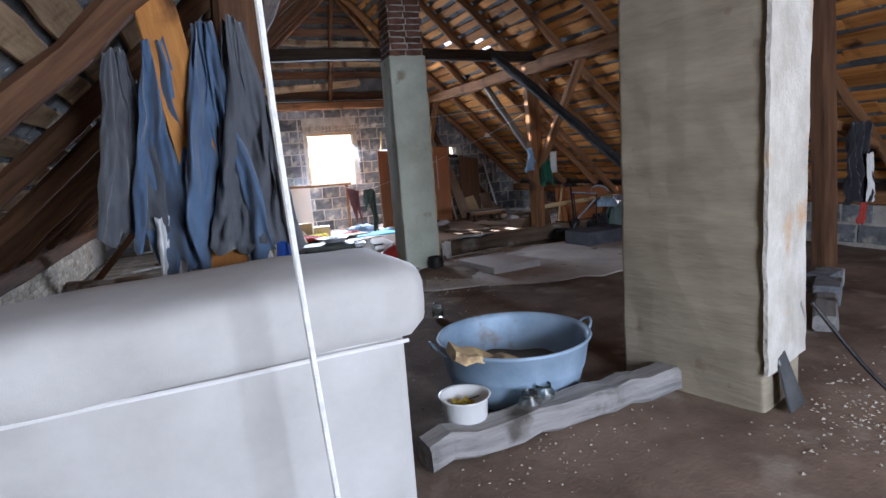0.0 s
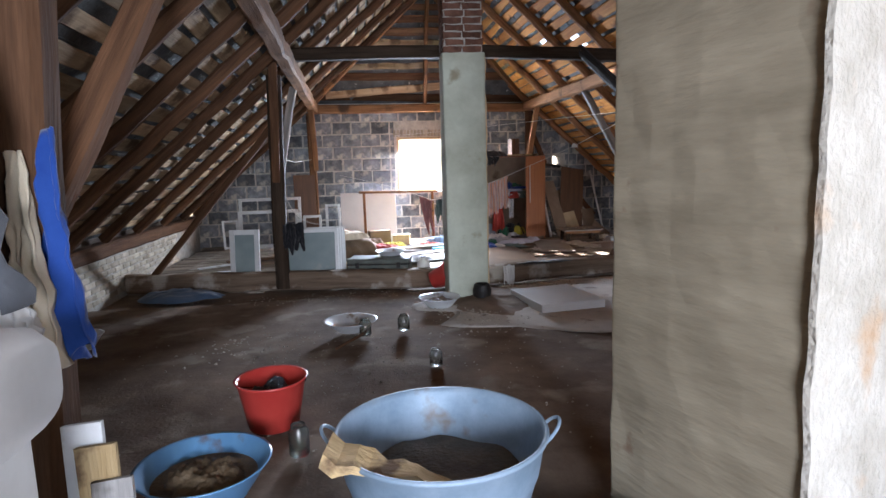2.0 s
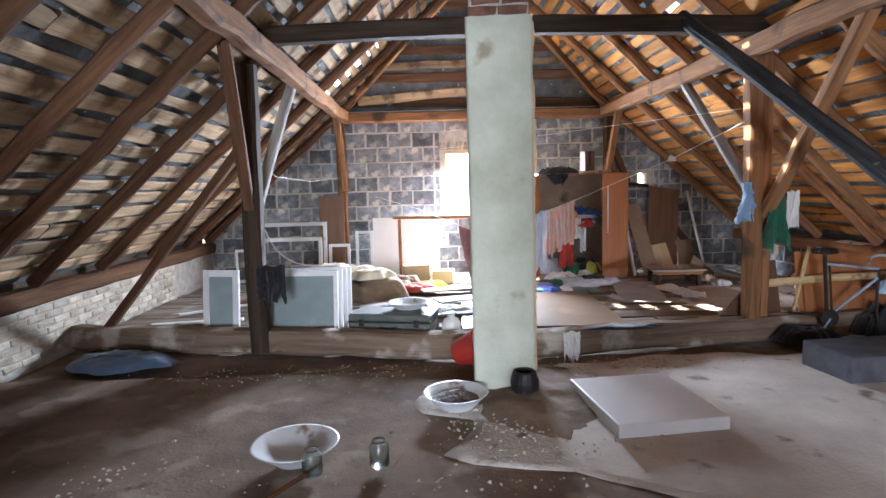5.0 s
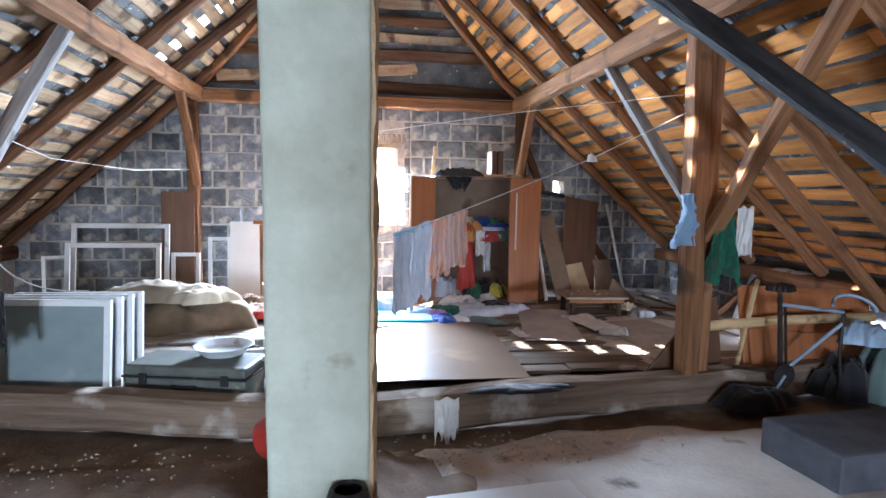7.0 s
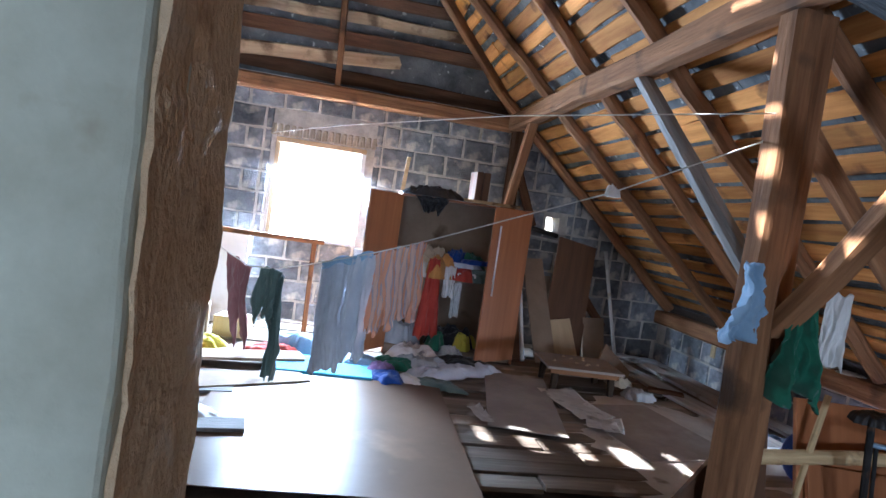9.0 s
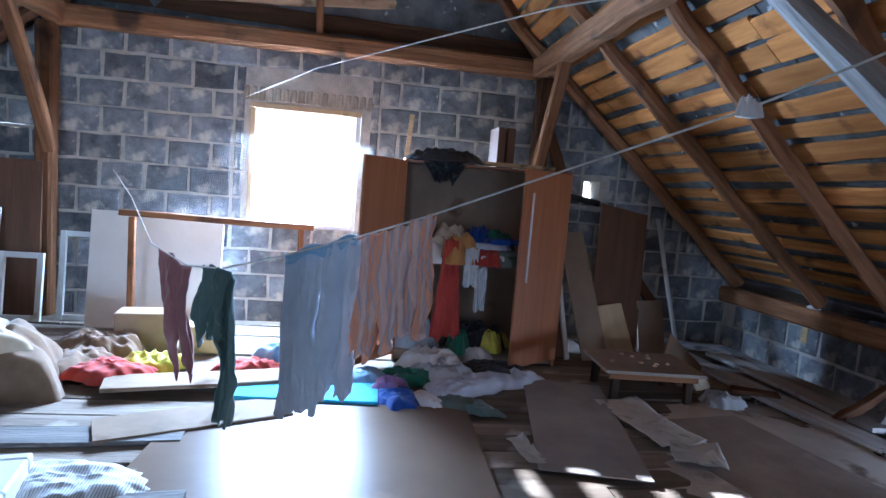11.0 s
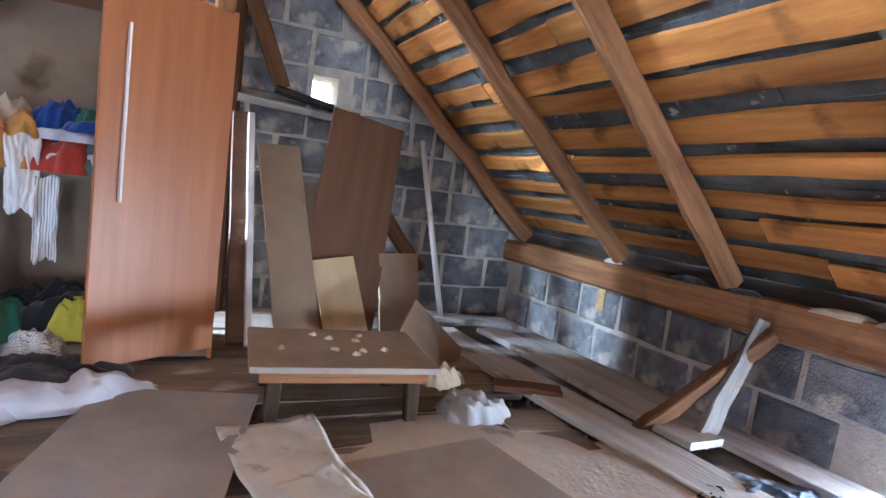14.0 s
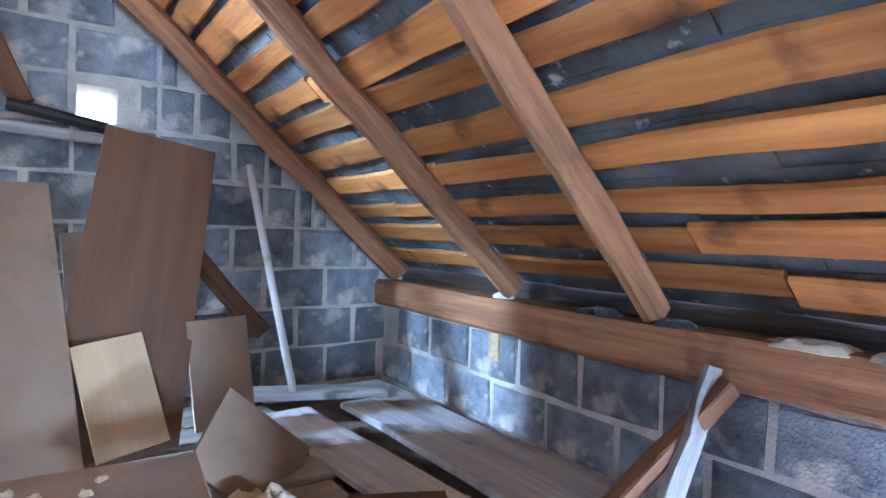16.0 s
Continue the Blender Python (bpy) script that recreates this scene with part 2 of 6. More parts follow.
TEAL_CLOTH = cloth("grey_teal_cloth", (0.09, 0.14, 0.13), (0.16, 0.22, 0.2))
MAROON_CLOTH = cloth("maroon_cloth", (0.18, 0.07, 0.07), (0.28, 0.125, 0.12))
LIGHT_BLUE_CLOTH = cloth("light_blue_cloth", (0.25, 0.4, 0.58), (0.36, 0.52, 0.68))
GREY_LIGHT_CLOTH = cloth("light_grey_cloth", (0.3, 0.32, 0.35), (0.46, 0.48, 0.5))
YELLOW_CLOTH = cloth("yellow_cloth", (0.55, 0.48, 0.05), (0.68, 0.6, 0.1))
PURPLE_CLOTH = cloth("lilac_cloth", (0.28, 0.16, 0.36), (0.4, 0.25, 0.48))
BLACK_CLOTH = cloth("black_cloth", (0.012, 0.012, 0.015), (0.03, 0.03, 0.034))
BROWN_CLOTH = cloth("brown_blanket", (0.14, 0.09, 0.055), (0.25, 0.175, 0.115))
BLANKET = cloth("dusty_blanket", (0.3, 0.24, 0.17), (0.45, 0.38, 0.28))
CYAN_CLOTH = cloth("bright_blue_sheet", (0.06, 0.35, 0.55), (0.1, 0.45, 0.65))


def striped(name, a, b, step):
    m, n, k, p = nodes_of(name)
    co = n.new("ShaderNodeTexCoord")
    w = n.new("ShaderNodeTexWave")
    w.inputs["Scale"].default_value, w.inputs["Distortion"].default_value = step, 1.2
    k.new(co.outputs["Object"], w.inputs["Vector"])
    r = ramp_of(n, [(0.25, a), (0.5, b), (0.8, tuple(0.6 * v + 0.25 for v in a))])
    k.new(w.outputs["Fac"], r.inputs["Fac"])
    k.new(r.outputs["Color"], p.inputs["Base Color"])
    p.inputs["Roughness"].default_value = 0.95
    return m


STRIPED_CLOTH = striped("striped_shirt_cloth", (0.72, 0.36, 0.24), (0.34, 0.37, 0.48), 7.0)
SPECKLED_CLOTH = striped("black_white_cloth", (0.7, 0.7, 0.7), (0.03, 0.03, 0.03), 14.0)


# ---- mesh helpers ----
def mesh_of(name, bm, material, smooth=False):
    me = bpy.data.meshes.new(name)
    bmesh.ops.recalc_face_normals(bm, faces=bm.faces)
    bm.to_mesh(me)
    bm.free()
    me.materials.append(material)
    if smooth:
        for f in me.polygons:
            f.use_smooth = True
    return me


def part(name, bm, material, parent=None, label="", smooth=False, m=None):
    ob = new(name, mesh_of(name, bm, material, smooth))
    if m is not None:
        ob.matrix_basis = m
    if parent is not None:
        ob.parent = parent
    if label:
        ob["label"] = label
    return ob


def empty(name, m, label, category, group="", kind=""):
    ob = new(name)
    ob.empty_display_size = 0.1
    ob.matrix_basis = m
    return tagged(ob, label, category, group, kind)


def box(x0, y0, z0, x1, y1, z1, bevel=0.0):
    bm = bmesh.new()
    bmesh.ops.create_cube(bm, size=1, matrix=Matrix.Translation(((x0 + x1) / 2, (y0 + y1) / 2, (z0 + z1) / 2)) @ Matrix.Diagonal((x1 - x0, y1 - y0, z1 - z0, 1)))
    if bevel:
        bmesh.ops.bevel(bm, geom=bm.edges[:], offset=bevel, segments=2, profile=0.5, affect="EDGES")
    return bm


def timber(length, w, h, rough=0.006, seg=0.35, chamfer=0.15, taper=1.0, bow=0.0, rnd=None):
    """A hewn beam along local x from 0, its section centred, chamfered and a little uneven."""
    rnd = rnd or random
    bm = bmesh.new()
    n = max(2, int(length / seg))
    c = chamfer * min(w, h)
    ring = [(-w / 2 + c, -h / 2), (w / 2 - c, -h / 2), (w / 2, -h / 2 + c), (w / 2, h / 2 - c), (w / 2 - c, h / 2), (-w / 2 + c, h / 2), (-w / 2, h / 2 - c), (-w / 2, -h / 2 + c)]
    rows = []
    for i in range(n + 1):
        u = i / n
        k = 1 + (taper - 1) * u
        dy, dz = rnd.uniform(-rough, rough), rnd.uniform(-rough, rough) + bow * math.sin(math.pi * u)
        rows.append([bm.verts.new((length * u, y * k + dy + rnd.uniform(-rough, rough) * 0.5, z * k + dz + rnd.uniform(-rough, rough) * 0.5)) for y, z in ring])
    for a, b in zip(rows, rows[1:]):
        for j in range(8):
            bm.faces.new((a[j], a[(j + 1) % 8], b[(j + 1) % 8], b[j]))
    bm.faces.new(rows[0][::-1])
    bm.faces.new(rows[-1])
    return bm


def along(a, b, up=(0, 0, 1)):
    """Pose whose x runs from a to b and whose z leans to up."""
    a, b = Vector(a), Vector(b)
    x = (b - a).normalized()
    y = Vector(up).cross(x).normalized()
    z = x.cross(y)
    m = Matrix((x, y, z)).transposed().to_4x4()
    m.translation = a
    return m


def beam(name, a, b, w, h, material, parent=None, up=(0, 0, 1), label="", **kw):
    return part(name, timber((Vector(b) - Vector(a)).length, w, h, **kw), material, parent, label, False, along(a, b, up))


def lathe(profile, n=32, squash=1.0, cap=True):
    """Turned shape from (radius, height) pairs."""
    bm = bmesh.new()
    rows = []
    for r, z in profile:
        rows.append([bm.verts.new((r * math.cos(2 * math.pi * i / n), squash * r * math.sin(2 * math.pi * i / n), z)) for i in range(n)])
    for a, b in zip(rows, rows[1:]):
        for i in range(n):
            bm.faces.new((a[i], a[(i + 1) % n], b[(i + 1) % n], b[i]))
    if cap:
        bm.faces.new(rows[0][::-1])
        bm.faces.new(rows[-1])
    return bm


def tube(points, r, n=8, closed=False):
    """A bent round bar through points."""
    bm = bmesh.new()
    pts = [Vector(p) for p in points]
    rows = []
    for i, p in enumerate(pts):
        d = (pts[min(i + 1, len(pts) - 1)] - pts[max(i - 1, 0)]) if not closed else pts[(i + 1) % len(pts)] - pts[i - 1]
        d.normalize()
        s = d.cross(Vector((0.13, 0.31, 0.94))).normalized()
        t = d.cross(s)
        rr = r[i] if isinstance(r, (list, tuple)) else r
        rows.append([bm.verts.new(p + rr * (math.cos(2 * math.pi * j / n) * s + math.sin(2 * math.pi * j / n) * t)) for j in range(n)])
    for a, b in zip(rows, rows[1:] + (rows[:1] if closed else [])):
        for j in range(n):
            bm.faces.new((a[j], a[(j + 1) % n], b[(j + 1) % n], b[j]))
    if not closed:
        bm.faces.new(rows[0][::-1])
        bm.faces.new(rows[-1])
    return bm


def bezier(a, b, c, d, n=12):
    out = []
    for i in range(n + 1):
        u = i / n
        out.append(Vector(a) * (1 - u) ** 3 + Vector(b) * 3 * u * (1 - u) ** 2 + Vector(c) * 3 * u * u * (1 - u) + Vector(d) * u ** 3)
    return out


def merge(*bms):
    out = bmesh.new()
    for b in bms:
        me = bpy.data.meshes.new("tmp")
        b.to_mesh(me)
        out.from_mesh(me)
        bpy.data.meshes.remove(me)
        b.free()
    return out


def drape(width, height, folds=5, depth=0.05, ragged=0.025, flare=0.0, top=1.0, seed=1, thick=0.006, nu=36, nv=22, sway=0.0):
    """Hanging cloth: local x across, z down from 0, folds in y; closed and thin."""
    rnd = random.Random(seed)
    ph = [rnd.uniform(0, 6.3) for _ in range(6)]
    bm = bmesh.new()

    def at(u, v, side):
        wide = width * (top + (1 + flare - top) * v)
        x = (u - 0.5) * wide + sway * v * v
        q = Vector((u * folds * 2.1 + 0.7 * math.sin(2.2 * v + ph[1]), v * 1.1, seed * 1.37))
        f = 1.5 * noise.noise(q) + 1.1 * (0.4 - abs(noise.noise(q * 1.9 + Vector((3, 1, 0))))) + 0.5 * noise.noise(Vector((u * 9, v * 9, seed)))
        y = depth * f * (0.5 + 0.5 * v) * 1.5 + 0.3 * depth * math.sin(v * 5 + ph[3]) + side * thick
        x += 0.25 * depth * noise.noise(Vector((u * 4, v * 5, seed + 9)))
        z = -height * v * (1 + ragged * math.sin(u * 9.1 + ph[4]) + 0.6 * ragged * math.sin(u * 23 + ph[5])) - 0.01 * math.sin(u * folds * 6.28)
        return x, y, z
    grids = []
    for side in (0, 1):
        grids.append([[bm.verts.new(at(i / nu, j / nv, side)) for i in range(nu + 1)] for j in range(nv + 1)])
    for g in grids:
        for j in range(nv):
            for i in range(nu):
                bm.faces.new((g[j][i], g[j][i + 1], g[j + 1][i + 1], g[j + 1][i]))
    a, b = grids
    for i in range(nu):
        bm.faces.new((a[0][i], b[0][i], b[0][i + 1], a[0][i + 1]))
        bm.faces.new((a[nv][i], a[nv][i + 1], b[nv][i + 1], b[nv][i]))
    for j in range(nv):
        bm.faces.new((a[j][0], a[j + 1][0], b[j + 1][0], b[j][0]))
        bm.faces.new((a[j][nu], b[j][nu], b[j + 1][nu], a[j + 1][nu]))
    return bm


def heap(rx, ry, h, seed=1, rough=0.35, n=64, m=24, flat=1.0):
    """A crumpled heap of cloth or rubble lying on z = 0: a lumpy mound with sharp creases and a ragged rim."""
    bm = bmesh.new()
    off = Vector((seed * 3.17, seed * 1.71, seed * 0.53))
    k = 1.0 / max(rx, ry)
    turn = seed * 1.9
    ct, st = math.cos(turn), math.sin(turn)

    def ridge(p):
        return 1 - 2.6 * abs(noise.noise(p))
    rows = []
    for j in range(m + 1):
        v = j / m
        row = []
        for i in range(n):
            a = 2 * math.pi * i / n
            c = Vector((math.cos(a), math.sin(a), 0))
            edge = 1 + 0.42 * noise.noise(c * 1.2 + off) + 0.2 * noise.noise(c * 3.5 + off) + 0.1 * noise.noise(c * 8 + off)
            x, y = rx * edge * v * c.x, ry * edge * v * c.y
            p = Vector((x * k, y * k, 0))
            q = Vector(((p.x * ct + p.y * st) * 1.3, (p.y * ct - p.x * st) * 3.4, 0))
            warp = Vector((noise.noise(p * 2 + off), noise.noise(p * 2 - off), 0)) * 0.35
            crease = ridge(q + warp + off) + 0.55 * ridge(p * 3.8 + warp - off) + 0.22 * ridge(p * 8.5 + off)
            lump = noise.noise(p * 1.5 - off * 2)
            z = h * (1 - v ** (4.5 * flat)) * max(0.14, 0.6 + 0.9 * rough * lump + 0.62 * rough * crease)
            d = 0.09 * rx * noise.noise(p * 5 + off * 3) * (1 - v)
            row.append(bm.verts.new((x + d, y + d, max(z, 0.003))))
        rows.append(row)
    for a, b in zip(rows, rows[1:]):
        for i in range(n):
            bm.faces.new((a[i], a[(i + 1) % n], b[(i + 1) % n], b[i]))
    base = [bm.verts.new((v.co.x, v.co.y, 0)) for v in rows[-1]]
    for i in range(n):
        bm.faces.new((rows[-1][i], rows[-1][(i + 1) % n], base[(i + 1) % n], base[i]))
    bm.faces.new(base[::-1])
    bmesh.ops.remove_doubles(bm, verts=bm.verts[:], dist=1e-5)
    return bm


def paper_sheet(w, d, seed):
    """A rumpled sheet of paper lying on z = 0, one corner curled, closed and thin."""
    bm = bmesh.new()
    n, m = 18, 22
    grids = []
    for up in (0, 1):
        grid = []
        for j in range(m + 1):
            row = []
            for i in range(n + 1):
                u, v = i / n - 0.5, j / m - 0.5
                p = Vector((u * w, v * d, seed))
                z = 0.012 * abs(noise.noise(p * 7)) + 0.008 * abs(noise.noise(p * 15)) + 0.07 * max(0.0, u + v - 0.62)
                row.append(bm.verts.new((u * w + 0.03 * noise.noise(p * 4), v * d + 0.03 * noise.noise(p * 5 + Vector((3, 0, 0))), z + 0.0015 * up + 0.001)))
            grid.append(row)
        grids.append(grid)
    for g in grids:
        for j in range(m):
            for i in range(n):
                bm.faces.new((g[j][i], g[j][i + 1], g[j + 1][i + 1], g[j + 1][i]))
    a, b = grids
    for i in range(n):
        bm.faces.new((a[0][i], b[0][i], b[0][i + 1], a[0][i + 1]))
        bm.faces.new((a[m][i], a[m][i + 1], b[m][i + 1], b[m][i]))
    for j in range(m):
        bm.faces.new((a[j][0], a[j + 1][0], b[j + 1][0], b[j][0]))
        bm.faces.new((a[j][n], b[j][n], b[j + 1][n], a[j + 1][n]))
    return bm


def thing(name, bm, material, m, label, category, group="", kind="", smooth=False):
    return tagged(part(name, bm, material, None, "", smooth, m), label, category, group, kind)


# ---- structure ----
HALF, SLOPE, EAVE, REAR, GABLE = 4.6, 0.885, 0.82, -2.8, 12.6
RIDGE = EAVE + HALF * SLOPE
PURLIN_X, POST_Y, TIE_Z = 2.2, 8.0, 2.66
ANGLE = math.degrees(math.atan(SLOPE))


def roof_z(x):
    return EAVE + (HALF - abs(x)) * SLOPE


def ground_mesh():
    bm = bmesh.new()
    nx, ny = 120, 190
    rows = []
    for j in range(ny + 1):
        row = []
        for i in range(nx + 1):
            x, y = -4.7 + 9.4 * i / nx, -2.9 + 15.6 * j / ny
            z = 0.02 * noise.noise(Vector((x, y, 0)) * 1.3) + 0.008 * noise.noise(Vector((x, y, 3)) * 6) - 0.02
            if y > 7.6:
                z -= 0.05
            row.append(bm.verts.new((x, y, z)))
        rows.append(row)
    for a, b in zip(rows, rows[1:]):
        for i in range(nx):
            bm.faces.new((a[i], a[i + 1], b[i + 1], b[i]))
    return bm


floor = thing("floor", ground_mesh(), EARTH, pose(0, 0, 0), "trodden clay attic floor strewn with crumbs of plaster", "floor", kind="structure", smooth=True)


def wall_with_holes(y0, y1, holes, peak):
    """A gable wall between two y planes, cut into strips so that the openings go through."""
    xs = sorted({-HALF - 0.2, -PURLIN_X, 0.0, PURLIN_X, HALF + 0.2, *[h[0] for h in holes], *[h[1] for h in holes]})
    bms = []
    for a, b in zip(xs, xs[1:]):
        mid = (a + b) / 2
        cuts = sorted([(h[2], h[3]) for h in holes if h[0] <= mid <= h[1]])
        z = -0.3
        for lo, hi in cuts + [(None, None)]:
            bm = bmesh.new()
            if lo is None:
                ta, tb = peak(a), peak(b)
            else:
                ta = tb = lo
            q = [(a, z), (b, z), (b, tb), (a, ta)]
            front = [bm.verts.new((x, y0, h)) for x, h in q]
            back = [bm.verts.new((x, y1, h)) for x, h in q]
            bm.faces.new(front)
            bm.faces.new(back[::-1])
            for i in range(4):
                bm.faces.new((front[i], back[i], back[(i + 1) % 4], front[(i + 1) % 4]))
            bms.append(bm)
            z = hi
    return merge(*bms)


WINDOW = (-0.56, 0.49, 1.0, 2.17)
HOLE = (2.83, 3.01, 1.52, 1.7)
wall_gable = thing("wall_north", wall_with_holes(GABLE, GABLE + 0.3, [WINDOW, HOLE], lambda x: min(TIE_Z + 0.2, roof_z(x))), MORTAR, pose(0, 0, 0), "gable wall of dark slag blocks in pale mortar", "wall", kind="structure")
wall_rear = thing("wall_south", wall_with_holes(REAR - 0.2, REAR, [(-1.95, -0.65, 0.9, 2.2), (1.52, 2.48, 0.05, 2.1)], roof_z), MORTAR, pose(0, 0, 0), "rear gable wall behind the walker", "wall", kind="structure")
wall_east = thing("wall_east", merge(box(HALF, REAR - 0.2, -0.3, HALF + 0.2, 8.9, 0.515), box(HALF, 9.5, -0.3, HALF + 0.2, GABLE, 0.515), box(HALF, 8.9, 0.33, HALF + 0.2, 9.5, 0.515), box(HALF, 8.9, -0.3, HALF + 0.2, 9.5, 0.02)), MORTAR, pose(0, 0, 0), "low knee wall of slag blocks under the eaves", "wall", kind="structure")
wall_west = thing("wall_west", box(-HALF - 0.2, REAR - 0.2, -0.3, -HALF, GABLE, 0.535), MORTAR, pose(0, 0, 0), "low limewashed brick knee wall under the eaves", "wall", kind="structure")

# Timber frame: plates, purlins, posts, tie and collar.
frame_top = empty("roof_frame", pose(0, 0, 0), "brown hewn timber roof frame of purlins, posts and braces", "roof frame", kind="structure")
for s in (-1, 1):
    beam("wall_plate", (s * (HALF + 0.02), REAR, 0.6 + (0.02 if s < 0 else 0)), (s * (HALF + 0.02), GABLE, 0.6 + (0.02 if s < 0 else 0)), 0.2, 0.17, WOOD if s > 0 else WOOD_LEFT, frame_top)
    beam("purlin", (s * PURLIN_X, REAR, TIE_Z + 0.09), (s * PURLIN_X, GABLE, TIE_Z + 0.09), 0.16, 0.18, WOOD, frame_top, rough=0.012)
# Fillers added to close the eaves, coloured dark like the shade behind the plates.
for s in (-1, 1):
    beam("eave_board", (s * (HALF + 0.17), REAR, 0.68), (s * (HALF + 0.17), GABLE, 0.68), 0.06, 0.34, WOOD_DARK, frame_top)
beam("tie_beam", (-PURLIN_X - 0.1, GABLE - 0.09, TIE_Z + 0.08), (PURLIN_X + 0.1, GABLE - 0.09, TIE_Z + 0.08), 0.16, 0.17, WOOD, frame_top)
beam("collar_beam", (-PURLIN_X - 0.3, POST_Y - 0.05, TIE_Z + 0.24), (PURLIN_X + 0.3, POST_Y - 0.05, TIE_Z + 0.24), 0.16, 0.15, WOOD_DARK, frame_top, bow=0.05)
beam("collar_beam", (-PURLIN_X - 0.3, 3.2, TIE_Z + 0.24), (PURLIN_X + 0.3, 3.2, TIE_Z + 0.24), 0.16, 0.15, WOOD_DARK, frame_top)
beam("ridge_board", (0, REAR, RIDGE - 0.12), (0, 11.5, RIDGE - 0.12), 0.05, 0.16, WOOD, frame_top)
COS = math.cos(radians(ANGLE))
roof_west = empty("roof_west", pose(0, 0, 0), "sloping roof of pale laths on dark rafters with missing slates", "roof", kind="structure")
roof_east = empty("roof_east", pose(0, 0, 0), "sloping roof of orange rough-sawn laths on rafters", "roof", kind="structure")
roof_hip = empty("roof_hip", pose(0, 0, 0), "small hipped roof end of uneven planks above the gable", "roof", kind="structure")
HIP_Y = 11.45


def end_y(x):
    return GABLE if abs(x) > PURLIN_X else HIP_Y + (GABLE - HIP_Y) * abs(x) / PURLIN_X


def rafters(side, roof, material, places, w, h, seed):
    rnd = random.Random(seed)
    normal = Vector((side * math.sin(radians(ANGLE)), 0, COS))
    for y in places:
        j = rnd.uniform(-0.03, 0.03)
        skew = {10.32: 0.2, 9.3: 0.15}.get(y, 0.0) if side > 0 else 0.0
        a = Vector((side * (HALF + 0.05), y + j + skew, roof_z(HALF) - 0.04)) - normal * (h / 2 + 0.002)
        top = 0.0 if y <= HIP_Y else PURLIN_X * (y - HIP_Y) / (GABLE - HIP_Y)
        b = Vector((side * (top + 0.02), y + j * 0.3 - skew, roof_z(top))) - normal * (h / 2 + 0.002)
        beam("rafter", a, b, w * rnd.uniform(0.92, 1.12), h, material, roof, up=normal, rough=0.011, seg=0.25, rnd=rnd, chamfer=0.33)


rafters(1, roof_east, WOOD, [12.42, 11.31, 10.32, 9.3, 8.15] + [7.08 - 1.06 * i for i in range(10)], 0.115, 0.12, 3)
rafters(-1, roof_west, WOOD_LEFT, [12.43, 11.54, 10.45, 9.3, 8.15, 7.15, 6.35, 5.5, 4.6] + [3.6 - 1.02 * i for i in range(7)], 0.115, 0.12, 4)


def waney(length, w, thick, rnd):
    """A rough-sawn board with wandering edges, along local x from 0."""
    n = max(3, int(length / 0.2))
    off = rnd.uniform(0, 90)
    bm = bmesh.new()
    rows = []
    for i in range(n + 1):
        x = length * i / n
        e0 = -w / 2 + 0.022 * noise.noise(Vector((x * 1.7, off, 0))) + 0.008 * noise.noise(Vector((x * 6, off, 3)))
        e1 = w / 2 + 0.022 * noise.noise(Vector((x * 1.7, off, 7))) + 0.008 * noise.noise(Vector((x * 6, off, 9)))
        dz = 0.004 * noise.noise(Vector((x * 2, off, 5)))
        rows.append([bm.verts.new((x, y, z + dz)) for y, z in ((e0 + 0.009, -thick / 2), (e1 - 0.009, -thick / 2), (e1, thick * 0.1), (e1 - 0.004, thick / 2), (e0 + 0.004, thick / 2), (e0, thick * 0.1))])
    for a, b in zip(rows, rows[1:]):
        for j in range(6):
            bm.faces.new((a[j], a[(j + 1) % 6], b[(j + 1) % 6], b[j]))
    bm.faces.new(rows[0][::-1])
    bm.faces.new(rows[-1])
    return bm


def laths(side, roof, material, pitch, width, seed):
    rnd = random.Random(seed)
    s = 0.06
    total = HALF / COS
    while s < total - 0.05:
        x = HALF - s * COS
        far = end_y(x) - 0.01
        y = REAR
        first = True
        wide = width * rnd.uniform(0.78, 1.1)
        while y < far - 0.05:
            length = min(rnd.uniform(2.6, 4.6) - (rnd.uniform(0, 2) if first else 0), far - y)
            if far - y - length < 0.4:
                length = far - y
            first = False
            bm = waney(length - 0.006, wide * rnd.uniform(0.85, 1.1), 0.024, rnd)
            m = along((side * x, y, roof_z(x)), (side * x, y + 1, roof_z(x)), (side * math.sin(radians(ANGLE)), 0, COS))
            lean = Matrix.Translation((0, 0, 0.013 + rnd.uniform(0, 0.006))) @ Matrix.Rotation(rnd.uniform(-0.006, 0.006), 4, "Z")
            part("plank", bm, material, roof, "", False, m @ lean)
            y += length
        s += pitch * rnd.uniform(0.9, 1.1)


laths(1, roof_east, LATH, 0.19, 0.145, 11)
laths(-1, roof_west, LATH_PALE, 0.2, 0.155, 12)


